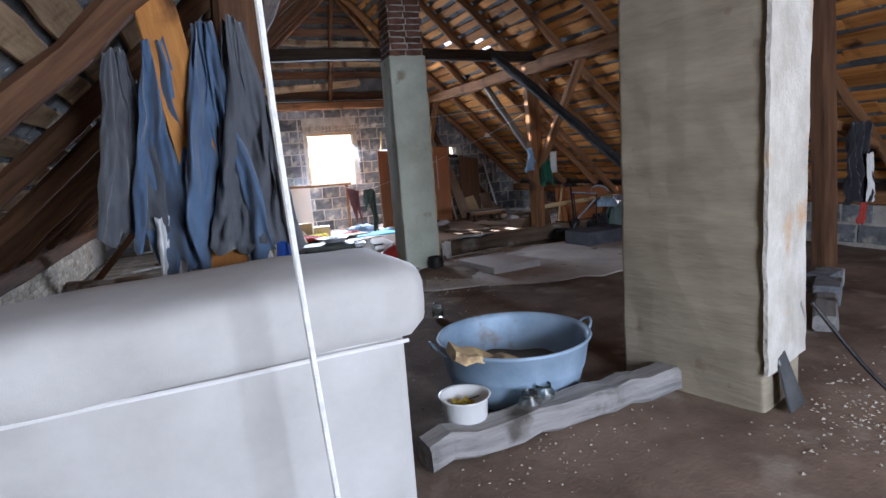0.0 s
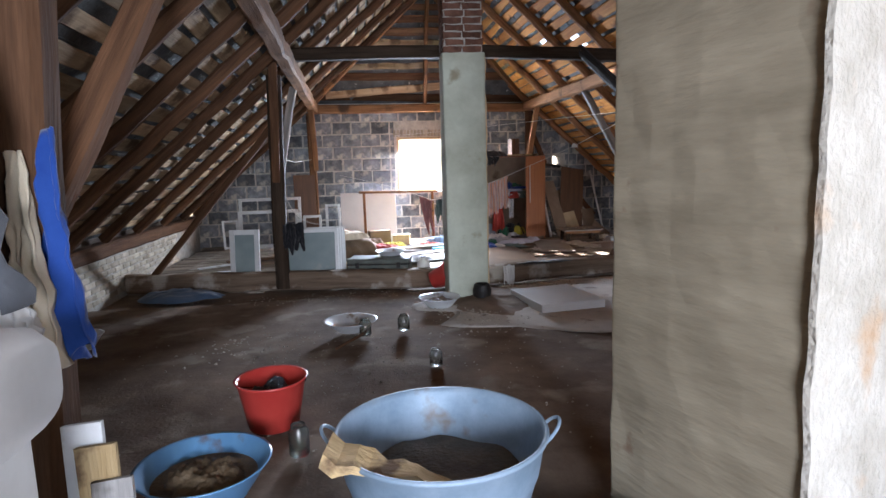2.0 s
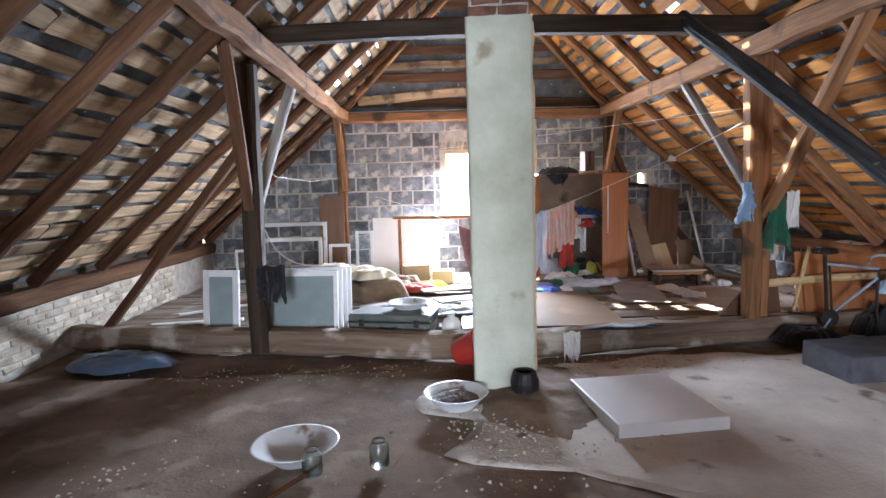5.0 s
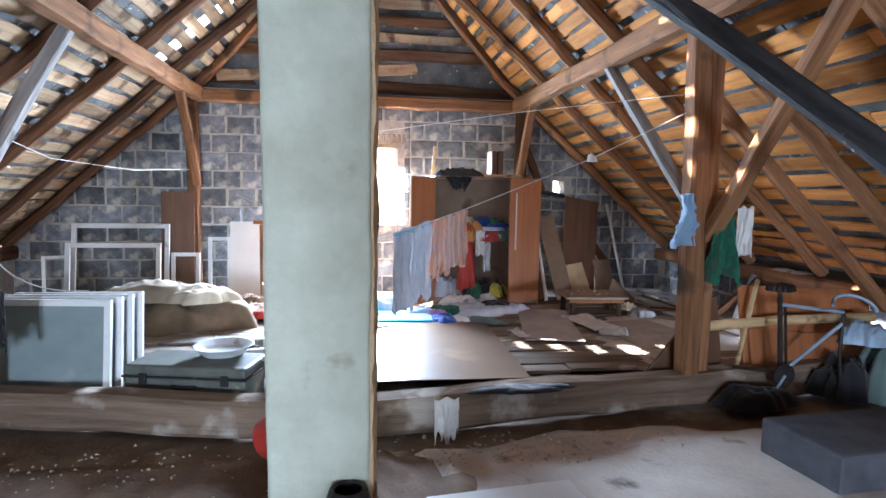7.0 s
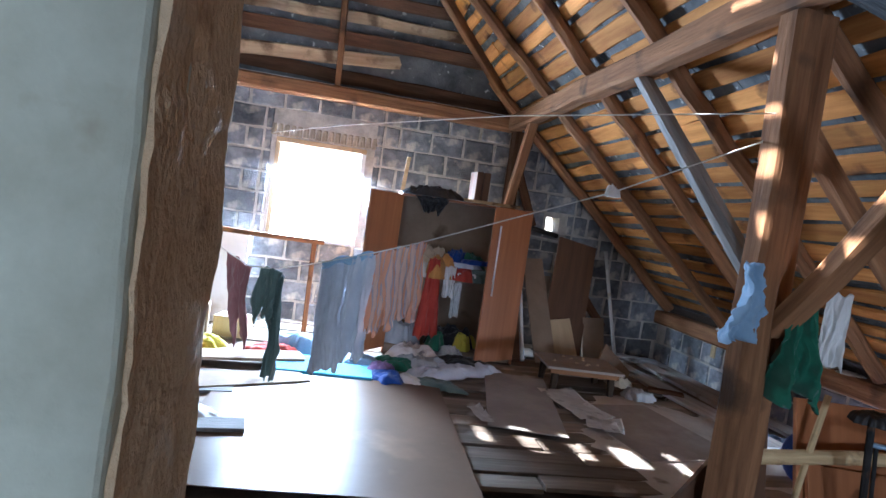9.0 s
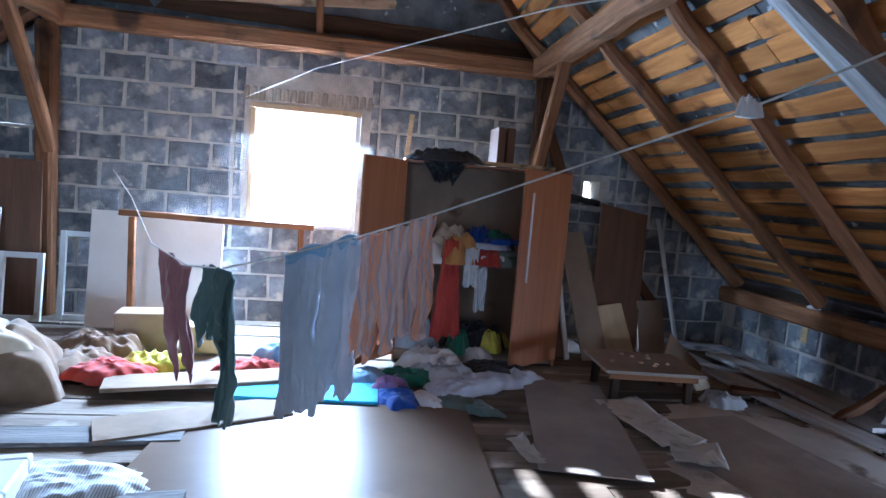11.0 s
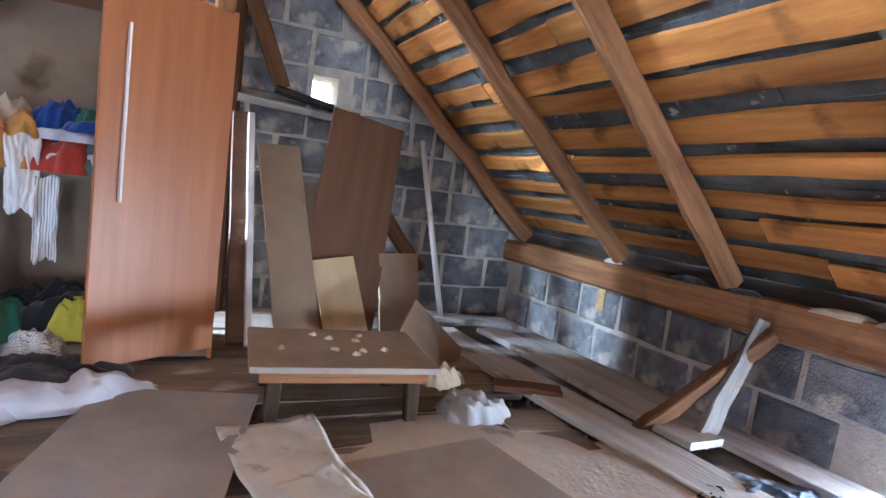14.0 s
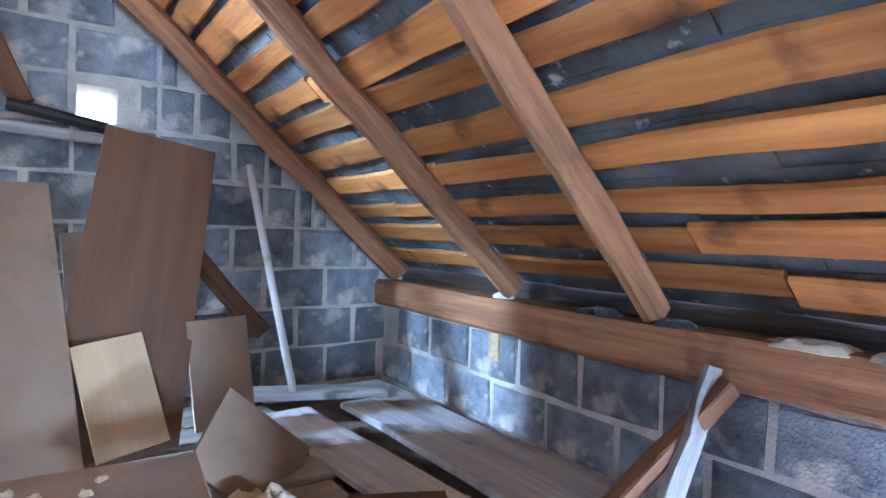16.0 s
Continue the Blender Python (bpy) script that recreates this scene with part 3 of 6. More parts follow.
def slates(side, roof, holes, seed):
    rnd = random.Random(seed)
    bm = bmesh.new()
    step, row = 0.3, 0.2
    n = int(HALF / COS / row) + 1
    normal = Vector((side * math.sin(radians(ANGLE)), 0, COS))
    for j in range(n):
        s0, s1 = j * row, (j + 1) * row + 0.04
        x0, x1 = HALF + 0.1 - s0 * COS, max(HALF + 0.1 - s1 * COS, -0.02)
        y = REAR - 0.2
        while y < GABLE + 0.2:
            yc, xc = y + step / 2, side * (x0 + x1) / 2
            cut = abs(xc) < PURLIN_X and yc > end_y(xc) + 0.3
            if not cut and not any(a < xc < b and c < yc < d for a, b, c, d in holes):
                lift = 0.036 + 0.004 * ((j + int(y / step)) % 2) + rnd.uniform(0, 0.002)
                vs = []
                for xx, up in ((x0, lift + 0.006), (x1, lift)):
                    for yy in (y, y + step + 0.02):
                        vs.append(Vector((side * xx, yy, roof_z(xx) if xx < HALF else EAVE - (xx - HALF) * SLOPE)) + normal * up)
                q = [bm.verts.new(v) for v in (vs[0], vs[1], vs[3], vs[2])]
                p = [bm.verts.new(v + normal * 0.006) for v in (vs[0], vs[1], vs[3], vs[2])]
                bm.faces.new(q)
                bm.faces.new(p[::-1])
                for i in range(4):
                    bm.faces.new((q[i], p[i], p[(i + 1) % 4], q[(i + 1) % 4]))
            y += step
    ob = part("slates", bm, SLATE, roof, "grey roofing slates seen between the laths")
    ob["kind"] = "stuff"


slates(1, roof_east, [(1.68, 1.95, 8.6, 8.9), (1.5, 1.66, 9.7, 10.0)], 5)
slates(-1, roof_west, [(-2.3, -1.42, 11.1, 11.42), (-2.1, -1.6, 11.6, 11.75), (-0.95, -0.1, 9.1, 9.5), (-0.6, -0.3, 11.0, 11.4)], 6)

# Hipped end above the gable.
for s in (-1, 1):
    beam("hip_rafter", (s * (PURLIN_X + 0.02), GABLE - 0.06, TIE_Z + 0.2), (s * 0.03, HIP_Y, RIDGE - 0.1), 0.09, 0.11, WOOD, roof_hip)
beam("jack_rafter", (0.05, GABLE - 0.06, TIE_Z + 0.16), (0.02, HIP_Y + 0.02, RIDGE - 0.12), 0.07, 0.09, WOOD, roof_hip, up=(0, -1, 0.5))
hip_rnd = random.Random(8)
hip_up = Vector((0, RIDGE - TIE_Z - 0.2, GABLE - HIP_Y)).normalized()
for i in range(10):
    u = (i + 0.35) / 10
    z, y = TIE_Z + 0.24 + u * (RIDGE - TIE_Z - 0.3), GABLE - u * (GABLE - HIP_Y)
    half = PURLIN_X * (1 - u) + 0.05
    tilt = hip_rnd.uniform(-0.06, 0.06) * (3 if i == 1 else 1) * half * 0.5
    beam("plank", (-half, y + 0.03, z - tilt), (half, y + 0.03, z + tilt), hip_rnd.uniform(0.1, 0.16), 0.022, LATH_PALE if i in (1, 3, 5) else WOOD_LEFT, roof_hip, up=hip_up, rnd=hip_rnd, rough=0.012)
# Unseen overhang past the wall, added to keep direct sun out of the window.
OVERHANG_Z = TIE_Z + 0.16 - 0.25 * (RIDGE - TIE_Z - 0.16) / (GABLE - HIP_Y)
hip_bm = bmesh.new()
hip_vs = [hip_bm.verts.new(p) for p in ((-PURLIN_X - 0.85, GABLE + 0.33, OVERHANG_Z), (PURLIN_X + 0.85, GABLE + 0.33, OVERHANG_Z), (0.32, HIP_Y + 0.09, RIDGE), (-0.32, HIP_Y + 0.09, RIDGE))]
hip_vs2 = [hip_bm.verts.new(v.co + 0.012 * hip_up) for v in hip_vs]
hip_bm.faces.new(hip_vs)
hip_bm.faces.new(hip_vs2[::-1])
for i in range(4):
    hip_bm.faces.new((hip_vs[i], hip_vs2[i], hip_vs2[(i + 1) % 4], hip_vs[(i + 1) % 4]))
part("slates", hip_bm, SLATE, roof_hip, "grey roofing slates behind the hip planks")

# Posts and braces of the frame.
beam("post", (-2.5, 8.2, 0.0), (-2.42, 8.0, TIE_Z + 0.02), 0.17, 0.17, WOOD_DARK, frame_top, up=(0, 1, 0))
beam("post", (2.31, 8.12, 0.19), (2.25, 8.08, TIE_Z + 0.02), 0.14, 0.15, WOOD, frame_top, up=(0, 1, 0), rough=0.01)
beam("post", (2.42, 8.15, 0.19), (2.37, 8.1, TIE_Z + 0.02), 0.13, 0.075, WOOD, frame_top, up=(0, 1, 0), rough=0.008)
for s in (-1, 1):
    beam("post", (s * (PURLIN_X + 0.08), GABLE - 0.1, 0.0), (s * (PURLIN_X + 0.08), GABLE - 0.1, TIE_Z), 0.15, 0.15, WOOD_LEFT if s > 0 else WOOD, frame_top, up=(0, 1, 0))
    beam("brace", (s * (PURLIN_X + 0.02), GABLE - 0.15, 1.55), (s * (PURLIN_X + 0.02), GABLE - 0.85, TIE_Z + 0.04), 0.08, 0.11, WOOD, frame_top, up=(1, 0, 0))

beam("brace", (-2.48, 8.1, 1.3), (-2.33, 7.2, TIE_Z + 0.05), 0.07, 0.1, WOOD_LEFT, frame_top, up=(1, 0, 0))
beam("brace", (-2.46, 8.2, 1.4), (-2.3, 9.2, TIE_Z + 0.03), 0.08, 0.1, WOOD_GREY, frame_top, up=(1, 0, 0))
beam("brace", (2.28, 8.12, 1.42), (2.22, 9.5, TIE_Z + 0.04), 0.1, 0.11, WOOD_GREY, frame_top, up=(1, 0, 0), chamfer=0.3)
beam("brace", (2.4, 8.08, 1.2), (2.3, 6.75, TIE_Z + 0.05), 0.1, 0.11, WOOD, frame_top, up=(1, 0, 0))
beam("strut", (2.4, 8.2, 2.25), (4.1, 8.25, 0.62), 0.09, 0.1, WOOD, frame_top, up=(0, 1, 0))
beam("strut", (-2.5, 8.3, 2.1), (-4.3, 8.7, 0.1), 0.08, 0.1, WOOD_LEFT, frame_top, up=(0, 1, 0))
beam("charred_pole", (1.5, 7.95, 3.0), (2.22, 5.6, 1.02), 0.12, 0.12, TAR, frame_top, rough=0.014, chamfer=0.3)
beam("post", (-2.78, 2.86, 0.0), (-2.6, 2.8, TIE_Z + 0.02), 0.19, 0.19, WOOD_LEFT, frame_top, up=(0, 1, 0), rough=0.012)
beam("brace", (-2.72, 2.92, 1.3), (-2.4, 3.9, TIE_Z + 0.03), 0.11, 0.13, WOOD_LEFT, frame_top, up=(1, 0, 0))
beam("post", (2.75, 3.6, 0.0), (2.4, 3.5, TIE_Z + 0.02), 0.17, 0.17, WOOD_LEFT, frame_top, up=(0, 1, 0))
beam("brace", (2.75, 3.6, 1.5), (4.0, 3.9, 1.25), 0.09, 0.1, WOOD, frame_top, up=(0, 1, 0))

# Sill beams across the floor and the boarded floor beyond.
sill = empty("floor_sill", pose(0, 0, 0), "two worn timber sills lying across the attic floor", "sill", kind="structure")
beam("sill_beam", (-4.55, 8.68, 0.08), (-0.2, 7.83, 0.08), 0.2, 0.24, DUSTY_BEAM, sill, rough=0.014)
beam("sill_beam", (-0.18, 7.83, 0.08), (4.5, 8.4, 0.08), 0.2, 0.24, DUSTY_BEAM, sill, rough=0.014)
boards = empty("floor_boards", pose(0, 0, 0), "dusty rough boards laid as attic floor", "floor", kind="structure")
board_rnd = random.Random(21)
y = 8.72
while y < GABLE - 0.1:
    w = board_rnd.uniform(0.16, 0.24)
    x = -4.55 + board_rnd.uniform(0, 0.1) if y > 8.8 else -4.0
    while x < 3.6:
        length = min(board_rnd.uniform(1.8, 3.4), 3.7 - x)
        if length > 0.3:
            beam("board", (x, y + w / 2, 0.035 + board_rnd.uniform(-0.008, 0.012)), (x + length - 0.02, y + w / 2 + board_rnd.uniform(-0.02, 0.02), 0.035 + board_rnd.uniform(-0.008, 0.012)), w - 0.012, 0.03, BOARD_FLOOR, boards, rnd=board_rnd, seg=0.9, rough=0.003, chamfer=0.1)
        x += length
    y += w


# ---- chimneys ----
def shaft(x0, y0, x1, y1, z1, seed, bulge=0.012, n=(8, 8, 26)):
    """A plastered shaft, its faces a little wavy and its corners worn."""
    bm = bmesh.new()
    bmesh.ops.create_cube(bm, size=1, matrix=Matrix.Translation(((x0 + x1) / 2, (y0 + y1) / 2, z1 / 2 - 0.02)) @ Matrix.Diagonal((x1 - x0, y1 - y0, z1 + 0.04, 1)))
    bmesh.ops.bevel(bm, geom=[e for e in bm.edges if abs((e.verts[0].co - e.verts[1].co).z) > 1], offset=0.022, segments=3, profile=0.5, affect="EDGES")
    for i in range(1, n[2]):
        z = z1 * i / n[2]
        bmesh.ops.bisect_plane(bm, geom=bm.verts[:] + bm.edges[:] + bm.faces[:], plane_co=(0, 0, z), plane_no=(0, 0, 1))
    for i in range(1, n[0]):
        bmesh.ops.bisect_plane(bm, geom=bm.verts[:] + bm.edges[:] + bm.faces[:], plane_co=(x0 + (x1 - x0) * i / n[0], 0, 0), plane_no=(1, 0, 0))
        bmesh.ops.bisect_plane(bm, geom=bm.verts[:] + bm.edges[:] + bm.faces[:], plane_co=(0, y0 + (y1 - y0) * i / n[1], 0), plane_no=(0, 1, 0))
    for v in bm.verts:
        d = bulge * noise.noise_vector(v.co * 2.3 + Vector((seed, 0, 0))) + bulge * 0.5 * noise.noise_vector(v.co * 7 + Vector((0, seed, 0)))
        v.co += Vector((d.x, d.y, 0))
    return bm


chimney_1 = empty("chimney", pose(-0.28, 1.98, 0, 0, 0, 16), "broad clay-plastered chimney shaft with a flaking white limewashed face", "chimney")
part("shaft", shaft(0.0, 0.0, 0.5, 0.84, roof_z(0.2) + 0.1, 2, 0.016), CLAY_PLASTER, chimney_1)


def flaking_face(x0, x1, y, z0, z1, seed):
    """A thin coat of limewash with a ragged edge, standing a little proud of the clay."""
    bm = bmesh.new()
    n = 44
    rows = []
    for j in range(n + 1):
        z = z0 + (z1 - z0) * j / n
        e0 = x0 + 0.012 * noise.noise(Vector((seed, 0, z * 9))) + 0.008 * noise.noise(Vector((seed, 3, z * 31)))
        e1 = x1 + 0.02 * noise.noise(Vector((seed, 7, z * 5)))
        lean = 0.03 * max(0, 0.75 - z)
        rows.append([bm.verts.new((e0 + (e1 - e0) * i / 6, y - lean - 0.010 - 0.008 * noise.noise(Vector((i, seed, z * 7))), z)) for i in range(7)])
    for a, b in zip(rows, rows[1:]):
        for i in range(6):
            bm.faces.new((a[i], a[i + 1], b[i + 1], b[i]))
    top = bmesh.ops.extrude_face_region(bm, geom=bm.faces[:])
    for v in top["geom"]:
        if isinstance(v, bmesh.types.BMVert):
            v.co.y += 0.022
    return bm


part("limewash_coat", flaking_face(-0.02, 0.51, -0.004, 0.2, 3.3, 2.0), WHITE_LIME, chimney_1, "white limewash coat flaking off the clay")


def flaking_side(x, y0, y1, z0, z1):
    bm = bmesh.new()
    n = 60
    rows = []
    for j in range(n + 1):
        z = z0 + (z1 - z0) * j / n
        e0 = y0 + 0.02 * noise.noise(Vector((5, 0, z * 8))) + 0.01 * noise.noise(Vector((5, 3, z * 27)))
        rows.append([bm.verts.new((x + 0.006 + 0.018 * noise.noise(Vector((i * 0.5, 9, z * 4))) + 0.01 * noise.noise(Vector((i * 1.3, 5, z * 13))), e0 + (y1 - e0) * i / 8, z)) for i in range(9)])
    for a, b in zip(rows, rows[1:]):
        for i in range(8):
            bm.faces.new((a[i], a[i + 1], b[i + 1], b[i]))
    got = bmesh.ops.extrude_face_region(bm, geom=bm.faces[:])
    for v in got["geom"]:
        if isinstance(v, bmesh.types.BMVert):
            v.co.x -= 0.04
    return bm


chimney_2 = empty("chimney", pose(-0.515, 6.83, 0, 0, 0, -4), "slim chimney with pale green limewash and a bare clay side", "chimney")
part("clay_side", flaking_side(0.468, 0.03, 0.5, 0.02, 2.68), BROWN_PLASTER, chimney_2, "bare brown clay side")
part("shaft", shaft(0.0, 0.0, 0.46, 0.5, 2.72, 7), MINT_PLASTER, chimney_2)
part("upper_shaft", shaft(0.02, 0.02, 0.44, 0.48, RIDGE + 0.2, 7, 0.004), MORTAR, chimney_2)


# ---- things near the start ----
def sofa():
    ob = empty("sofa", pose(-3.07, 1.84, 0, 0, 0, 2), "pale grey upholstered sofa end with a rolled dusty arm", "sofa")
    bm = box(-0.72, -0.25, 0.0, 0.7, 0.25, 0.93, 0.03)
    part("body", bm, FABRIC_GREY, ob)
    bm = bmesh.new()
    n, k = 28, 24
    rows = []
    for i in range(n + 1):
        x = -0.8 + 1.58 * i / n
        end = min(1.0, (0.78 - x) / 0.07, (x + 0.8) / 0.07)
        s = 0.8 + 0.2 * math.sqrt(max(0.0, min(1.0, end)))
        row = []
        for j in range(k):
            a = 2 * math.pi * j / k
            c, d = math.cos(a), math.sin(a)
            y = 0.29 * s * (abs(c) ** 0.45) * (1 if c > 0 else -1)
            z = 0.13 * s * (abs(d) ** 0.55) * (1 if d > 0 else -1)
            w = 0.008 * noise.noise(Vector((x * 5, y * 5, z * 5)))
            row.append(bm.verts.new((x, y + 0.01 + w, z + 1.01 + w + 0.012 * math.sin(x * 3))))
        rows.append(row)
    for a, b in zip(rows, rows[1:]):
        for j in range(k):
            bm.faces.new((a[j], a[(j + 1) % k], b[(j + 1) % k], b[j]))
    bm.faces.new(rows[0][::-1])
    bm.faces.new(rows[-1])
    part("rolled_arm", bm, FABRIC_GREY, ob, "", True)
    part("piping", tube([(x / 10, -0.262 - 0.004 * math.sin(x), 0.91) for x in range(-7, 8)], 0.007, 6), WHITE_CLOTH, ob, "worn white seam piping")
    return ob


sofa()


def plank_stack():
    ob = empty("board_bundle", pose(-2.36, 2.5, 0, 0, 0, 0), "short grey and brown boards leaning upright by the sofa", "boards")
    for x, y, h, m in ((0.0, 0.0, 0.5, WOOD_GREY), (-0.06, 0.05, 0.6, PALE_WOOD), (-0.12, 0.1, 0.66, WHITE_PAINT)):
        part("board", timber(h, 0.13, 0.03, rough=0.004), m, ob, "", False, along((x, y - 0.05, 0), (x - 0.04, y + 0.05, h), (0, 1, 0)))


plank_stack()


def wash_tub():
    ob = empty("wash_tub", pose(-1.22, 2.96, 0, 0, 0, -8), "large galvanised wash tub with brown residue and split wood", "tub")
    shell = lathe([(0.0, 0.012), (0.37, 0.012), (0.385, 0.03), (0.42, 0.16), (0.428, 0.175), (0.432, 0.19), (0.455, 0.33), (0.468, 0.338), (0.474, 0.35), (0.468, 0.362), (0.455, 0.358), (0.445, 0.33), (0.42, 0.19), (0.37, 0.04), (0.0, 0.03)], 56, 0.98, False)
    part("tub_body", shell, ZINC, ob, "", True)
    bm = lathe([(0.0, 0.14), (0.2, 0.135), (0.38, 0.125), (0.39, 0.1), (0.0, 0.09)], 48, 0.98, False)
    for v in bm.verts:
        v.co.z += 0.025 * noise.noise(v.co * 7)
    part("residue", bm, WATER_DIRT, ob, "brown muddy residue", True)
    for s in (-1, 1):
        part("handle", tube(bezier((s * 0.455, -0.07, 0.3), (s * 0.55, -0.08, 0.4), (s * 0.55, 0.08, 0.4), (s * 0.455, 0.07, 0.3)), 0.008), ZINC, ob)
    return ob


wash_tub()
split = timber(0.62, 0.2, 0.05, rough=0.02, seg=0.06, taper=0.35, bow=0.03)
thing("split_log", split, PALE_WOOD, along((-1.72, 2.78, 0.37), (-1.2, 2.68, 0.2)), "pale split piece of firewood resting in the tub", "firewood")


def round_pail(name, m, label, r0, r1, h, material, fill=None, fill_label="", handle=True, group=""):
    ob = empty(name, m, label, "bucket" if name != "basin" else "basin", group)
    part("vessel", lathe([(0.0, 0.004), (r0, 0.004), (r0 + 0.006, 0.012), (r1 - 0.006, h * 0.9), (r1, h * 0.93), (r1 + 0.012, h), (r1 - 0.004, h * 0.985), (r0 + 0.0, 0.03), (0.0, 0.022)], 40, 1.0, False), material, ob, "", True)
    if fill:
        bm = heap(r1 * 0.6, r1 * 0.6, h * 0.32, int(r1 * 100), 0.5)
        part("dirt", bm, fill, ob, fill_label, True, Matrix.Translation((0, 0, h * 0.55)))
        # a filled inside below the crumpled top
        part("filling", lathe([(0.0, 0.03), (r0 * 0.97, 0.03), (r0 + (r1 - r0) * 0.52, h * 0.54), (0.0, h * 0.555)], 32, 1.0, False), fill, ob)
    if handle:
        part("handle", tube(bezier((-r1, 0, h * 0.9), (-r1, 0.12, h * 0.6), (r1, 0.12, h * 0.6), (r1, 0, h * 0.9)), 0.003, 6), BLACK_METAL, ob)
    return ob


round_pail("bucket", pose(-2.08, 3.95, 0), "red plastic bucket holding a black bag on the clay floor", 0.14, 0.2, 0.3, RED_PLASTIC, BLACK_FILM, "crumpled black plastic bag")
round_pail("bucket", pose(-1.76, 2.55, 0.0), "white plastic bucket with yellow residue beside the tub", 0.1, 0.125, 0.24, WHITE_PLASTIC, YELLOW_STUFF, "yellow dried residue")
round_pail("basin", pose(-2.3, 3.24, 0), "blue enamel basin with dark dirt on the floor", 0.19, 0.295, 0.17, BLUE_ENAMEL, WATER_DIRT, "dark dirt", False)
round_pail("basin", pose(-1.62, 5.88, 0), "white enamel basin on the clay floor", 0.12, 0.24, 0.11, WHITE_ENAMEL, None, "", False)
round_pail("basin", pose(-4.02, 5.9, 0), "pinkish white enamel basin near the knee wall", 0.14, 0.22, 0.13, WHITE_ENAMEL, None, "", False)
round_pail("basin", pose(-0.66, 6.6, 0), "blue-white enamel basin full of rubble by the chimney", 0.13, 0.22, 0.11, WHITE_ENAMEL, WATER_DIRT, "brown rubble", False)
round_pail("bucket", pose(-0.62, 7.46, 0.12, 68, 0, 70), "red plastic bucket tipped over against the sill", 0.1, 0.15, 0.22, RED_PLASTIC, None, "", False)
round_pail("bucket", pose(-2.95, 3.05, 0.0), "small red bucket in the shade by the sofa", 0.11, 0.14, 0.2, RED_PLASTIC, None, "", False)


def jar(x, y, r, h, z=0.0, fallen=False):
    m = pose(x, y, z) if not fallen else pose(x, y, z + r, 90, 0, 30)
    bm = lathe([(0.0, 0.002), (r * 0.9, 0.002), (r, 0.012), (r, h * 0.78), (r * 0.72, h * 0.9), (r * 0.7, h), (r * 0.66, h), (r * 0.67, h * 0.9), (r * 0.94, h * 0.77), (r * 0.94, 0.016), (0.0, 0.01)], 24, 1.0, False)
    return thing("glass_jar", bm, DIRTY_GLASS, m, "dusty empty glass preserving jar on the floor", "jar", "jars on the floor", smooth=True)


for jx, jy, jr, jh in ((-1.9, 3.55, 0.055, 0.17), (-1.42, 2.47, 0.06, 0.2), (-1.3, 2.52, 0.06, 0.2), (-1.49, 5.7, 0.055, 0.15), (-1.13, 5.78, 0.055, 0.15), (-0.98, 4.75, 0.05, 0.13)):
    jar(jx, jy, jr, jh)
thing("log_beam", timber(1.9, 0.17, 0.14, rough=0.014, seg=0.12), WOOD_GREY, along((-2.05, 2.42, 0.065), (-0.28, 2.5, 0.065)), "weathered grey squared beam lying on the ground", "beam")

slate_bm = bmesh.new()
sv = [slate_bm.verts.new(p) for p in ((-0.08, 0, 0), (0.1, 0, 0), (0.06, 0.1, 0.3), (-0.02, 0.12, 0.34))]
slate_bm.faces.new(sv)
got = bmesh.ops.extrude_face_region(slate_bm, geom=slate_bm.faces[:])
for v in got["geom"]:
    if isinstance(v, bmesh.types.BMVert):
        v.co.y += 0.012
thing("slate_piece", slate_bm, SLATE, pose(-0.12, 1.9, 0, 0, 0, 14), "broken grey slate leaning on the chimney foot", "slate")
thing("iron_rod", tube(bezier((0.12, 2.0, 0.52), (0.2, 1.92, 0.36), (0.28, 1.86, 0.2), (0.4, 1.74, 0.02)), 0.012), BLACK_METAL, pose(0, 0, 0), "thin dark iron rod leaning by the chimney", "rod")


def hung(name, x, y, z, w, h, material, label, rot=0, category="clothing", group="", slope=0.0, **kw):
    bm = drape(w, h, **kw)
    for v in bm.verts:
        v.co.z += slope * v.co.x
    return thing(name, bm, material, pose(x, y, z, 0, 0, rot), label, category, group, smooth=True)


G1 = "clothes hung on the post by the sofa"
thing("orange_plank", timber(1.85, 0.15, 0.03, rough=0.004), LATH, along((-3.03, 2.575, 2.72), (-2.78, 2.56, 0.9), (0, 1, 0)), "orange rough plank leaning on the post behind the sofa", "plank")
hung("denim_jacket", -2.97, 2.54, 1.98, 0.26, 0.84, DENIM, "faded blue denim jacket hanging on a post", 10, group=G1, folds=1.7, depth=0.075, flare=0.35, top=0.3, seed=3, ragged=0.1)
hung("denim_jacket", -2.79, 2.5, 2.04, 0.27, 0.92, DENIM, "dark blue denim jacket hanging on a post", -6, group=G1, folds=1.7, depth=0.075, flare=0.35, top=0.3, seed=4, ragged=0.1)
hung("grey_coat", -2.68, 2.44, 2.04, 0.28, 0.9, GREY_CLOTH, "dark grey coat hanging on a post", -12, group=G1, folds=1.6, depth=0.07, flare=0.3, top=0.25, seed=5)
hung("grey_coat", -3.1, 2.58, 1.95, 0.26, 0.72, GREY_CLOTH, "dark grey worn jacket hanging on a post", 14, group=G1, folds=2.4, depth=0.06, flare=0.3, top=0.3, seed=6)
hung("white_shirt", -2.98, 2.6, 1.3, 0.16, 0.45, WHITE_CLOTH, "white shirt hanging under a jacket", 6, group=G1, folds=3, depth=0.05, seed=8)
hung("white_cloth", -2.7, 2.6, 1.2, 0.14, 0.28, WHITE_CLOTH, "white cloth hanging under a coat", -8, group=G1, folds=2.5, depth=0.05, seed=9, flare=0.3)
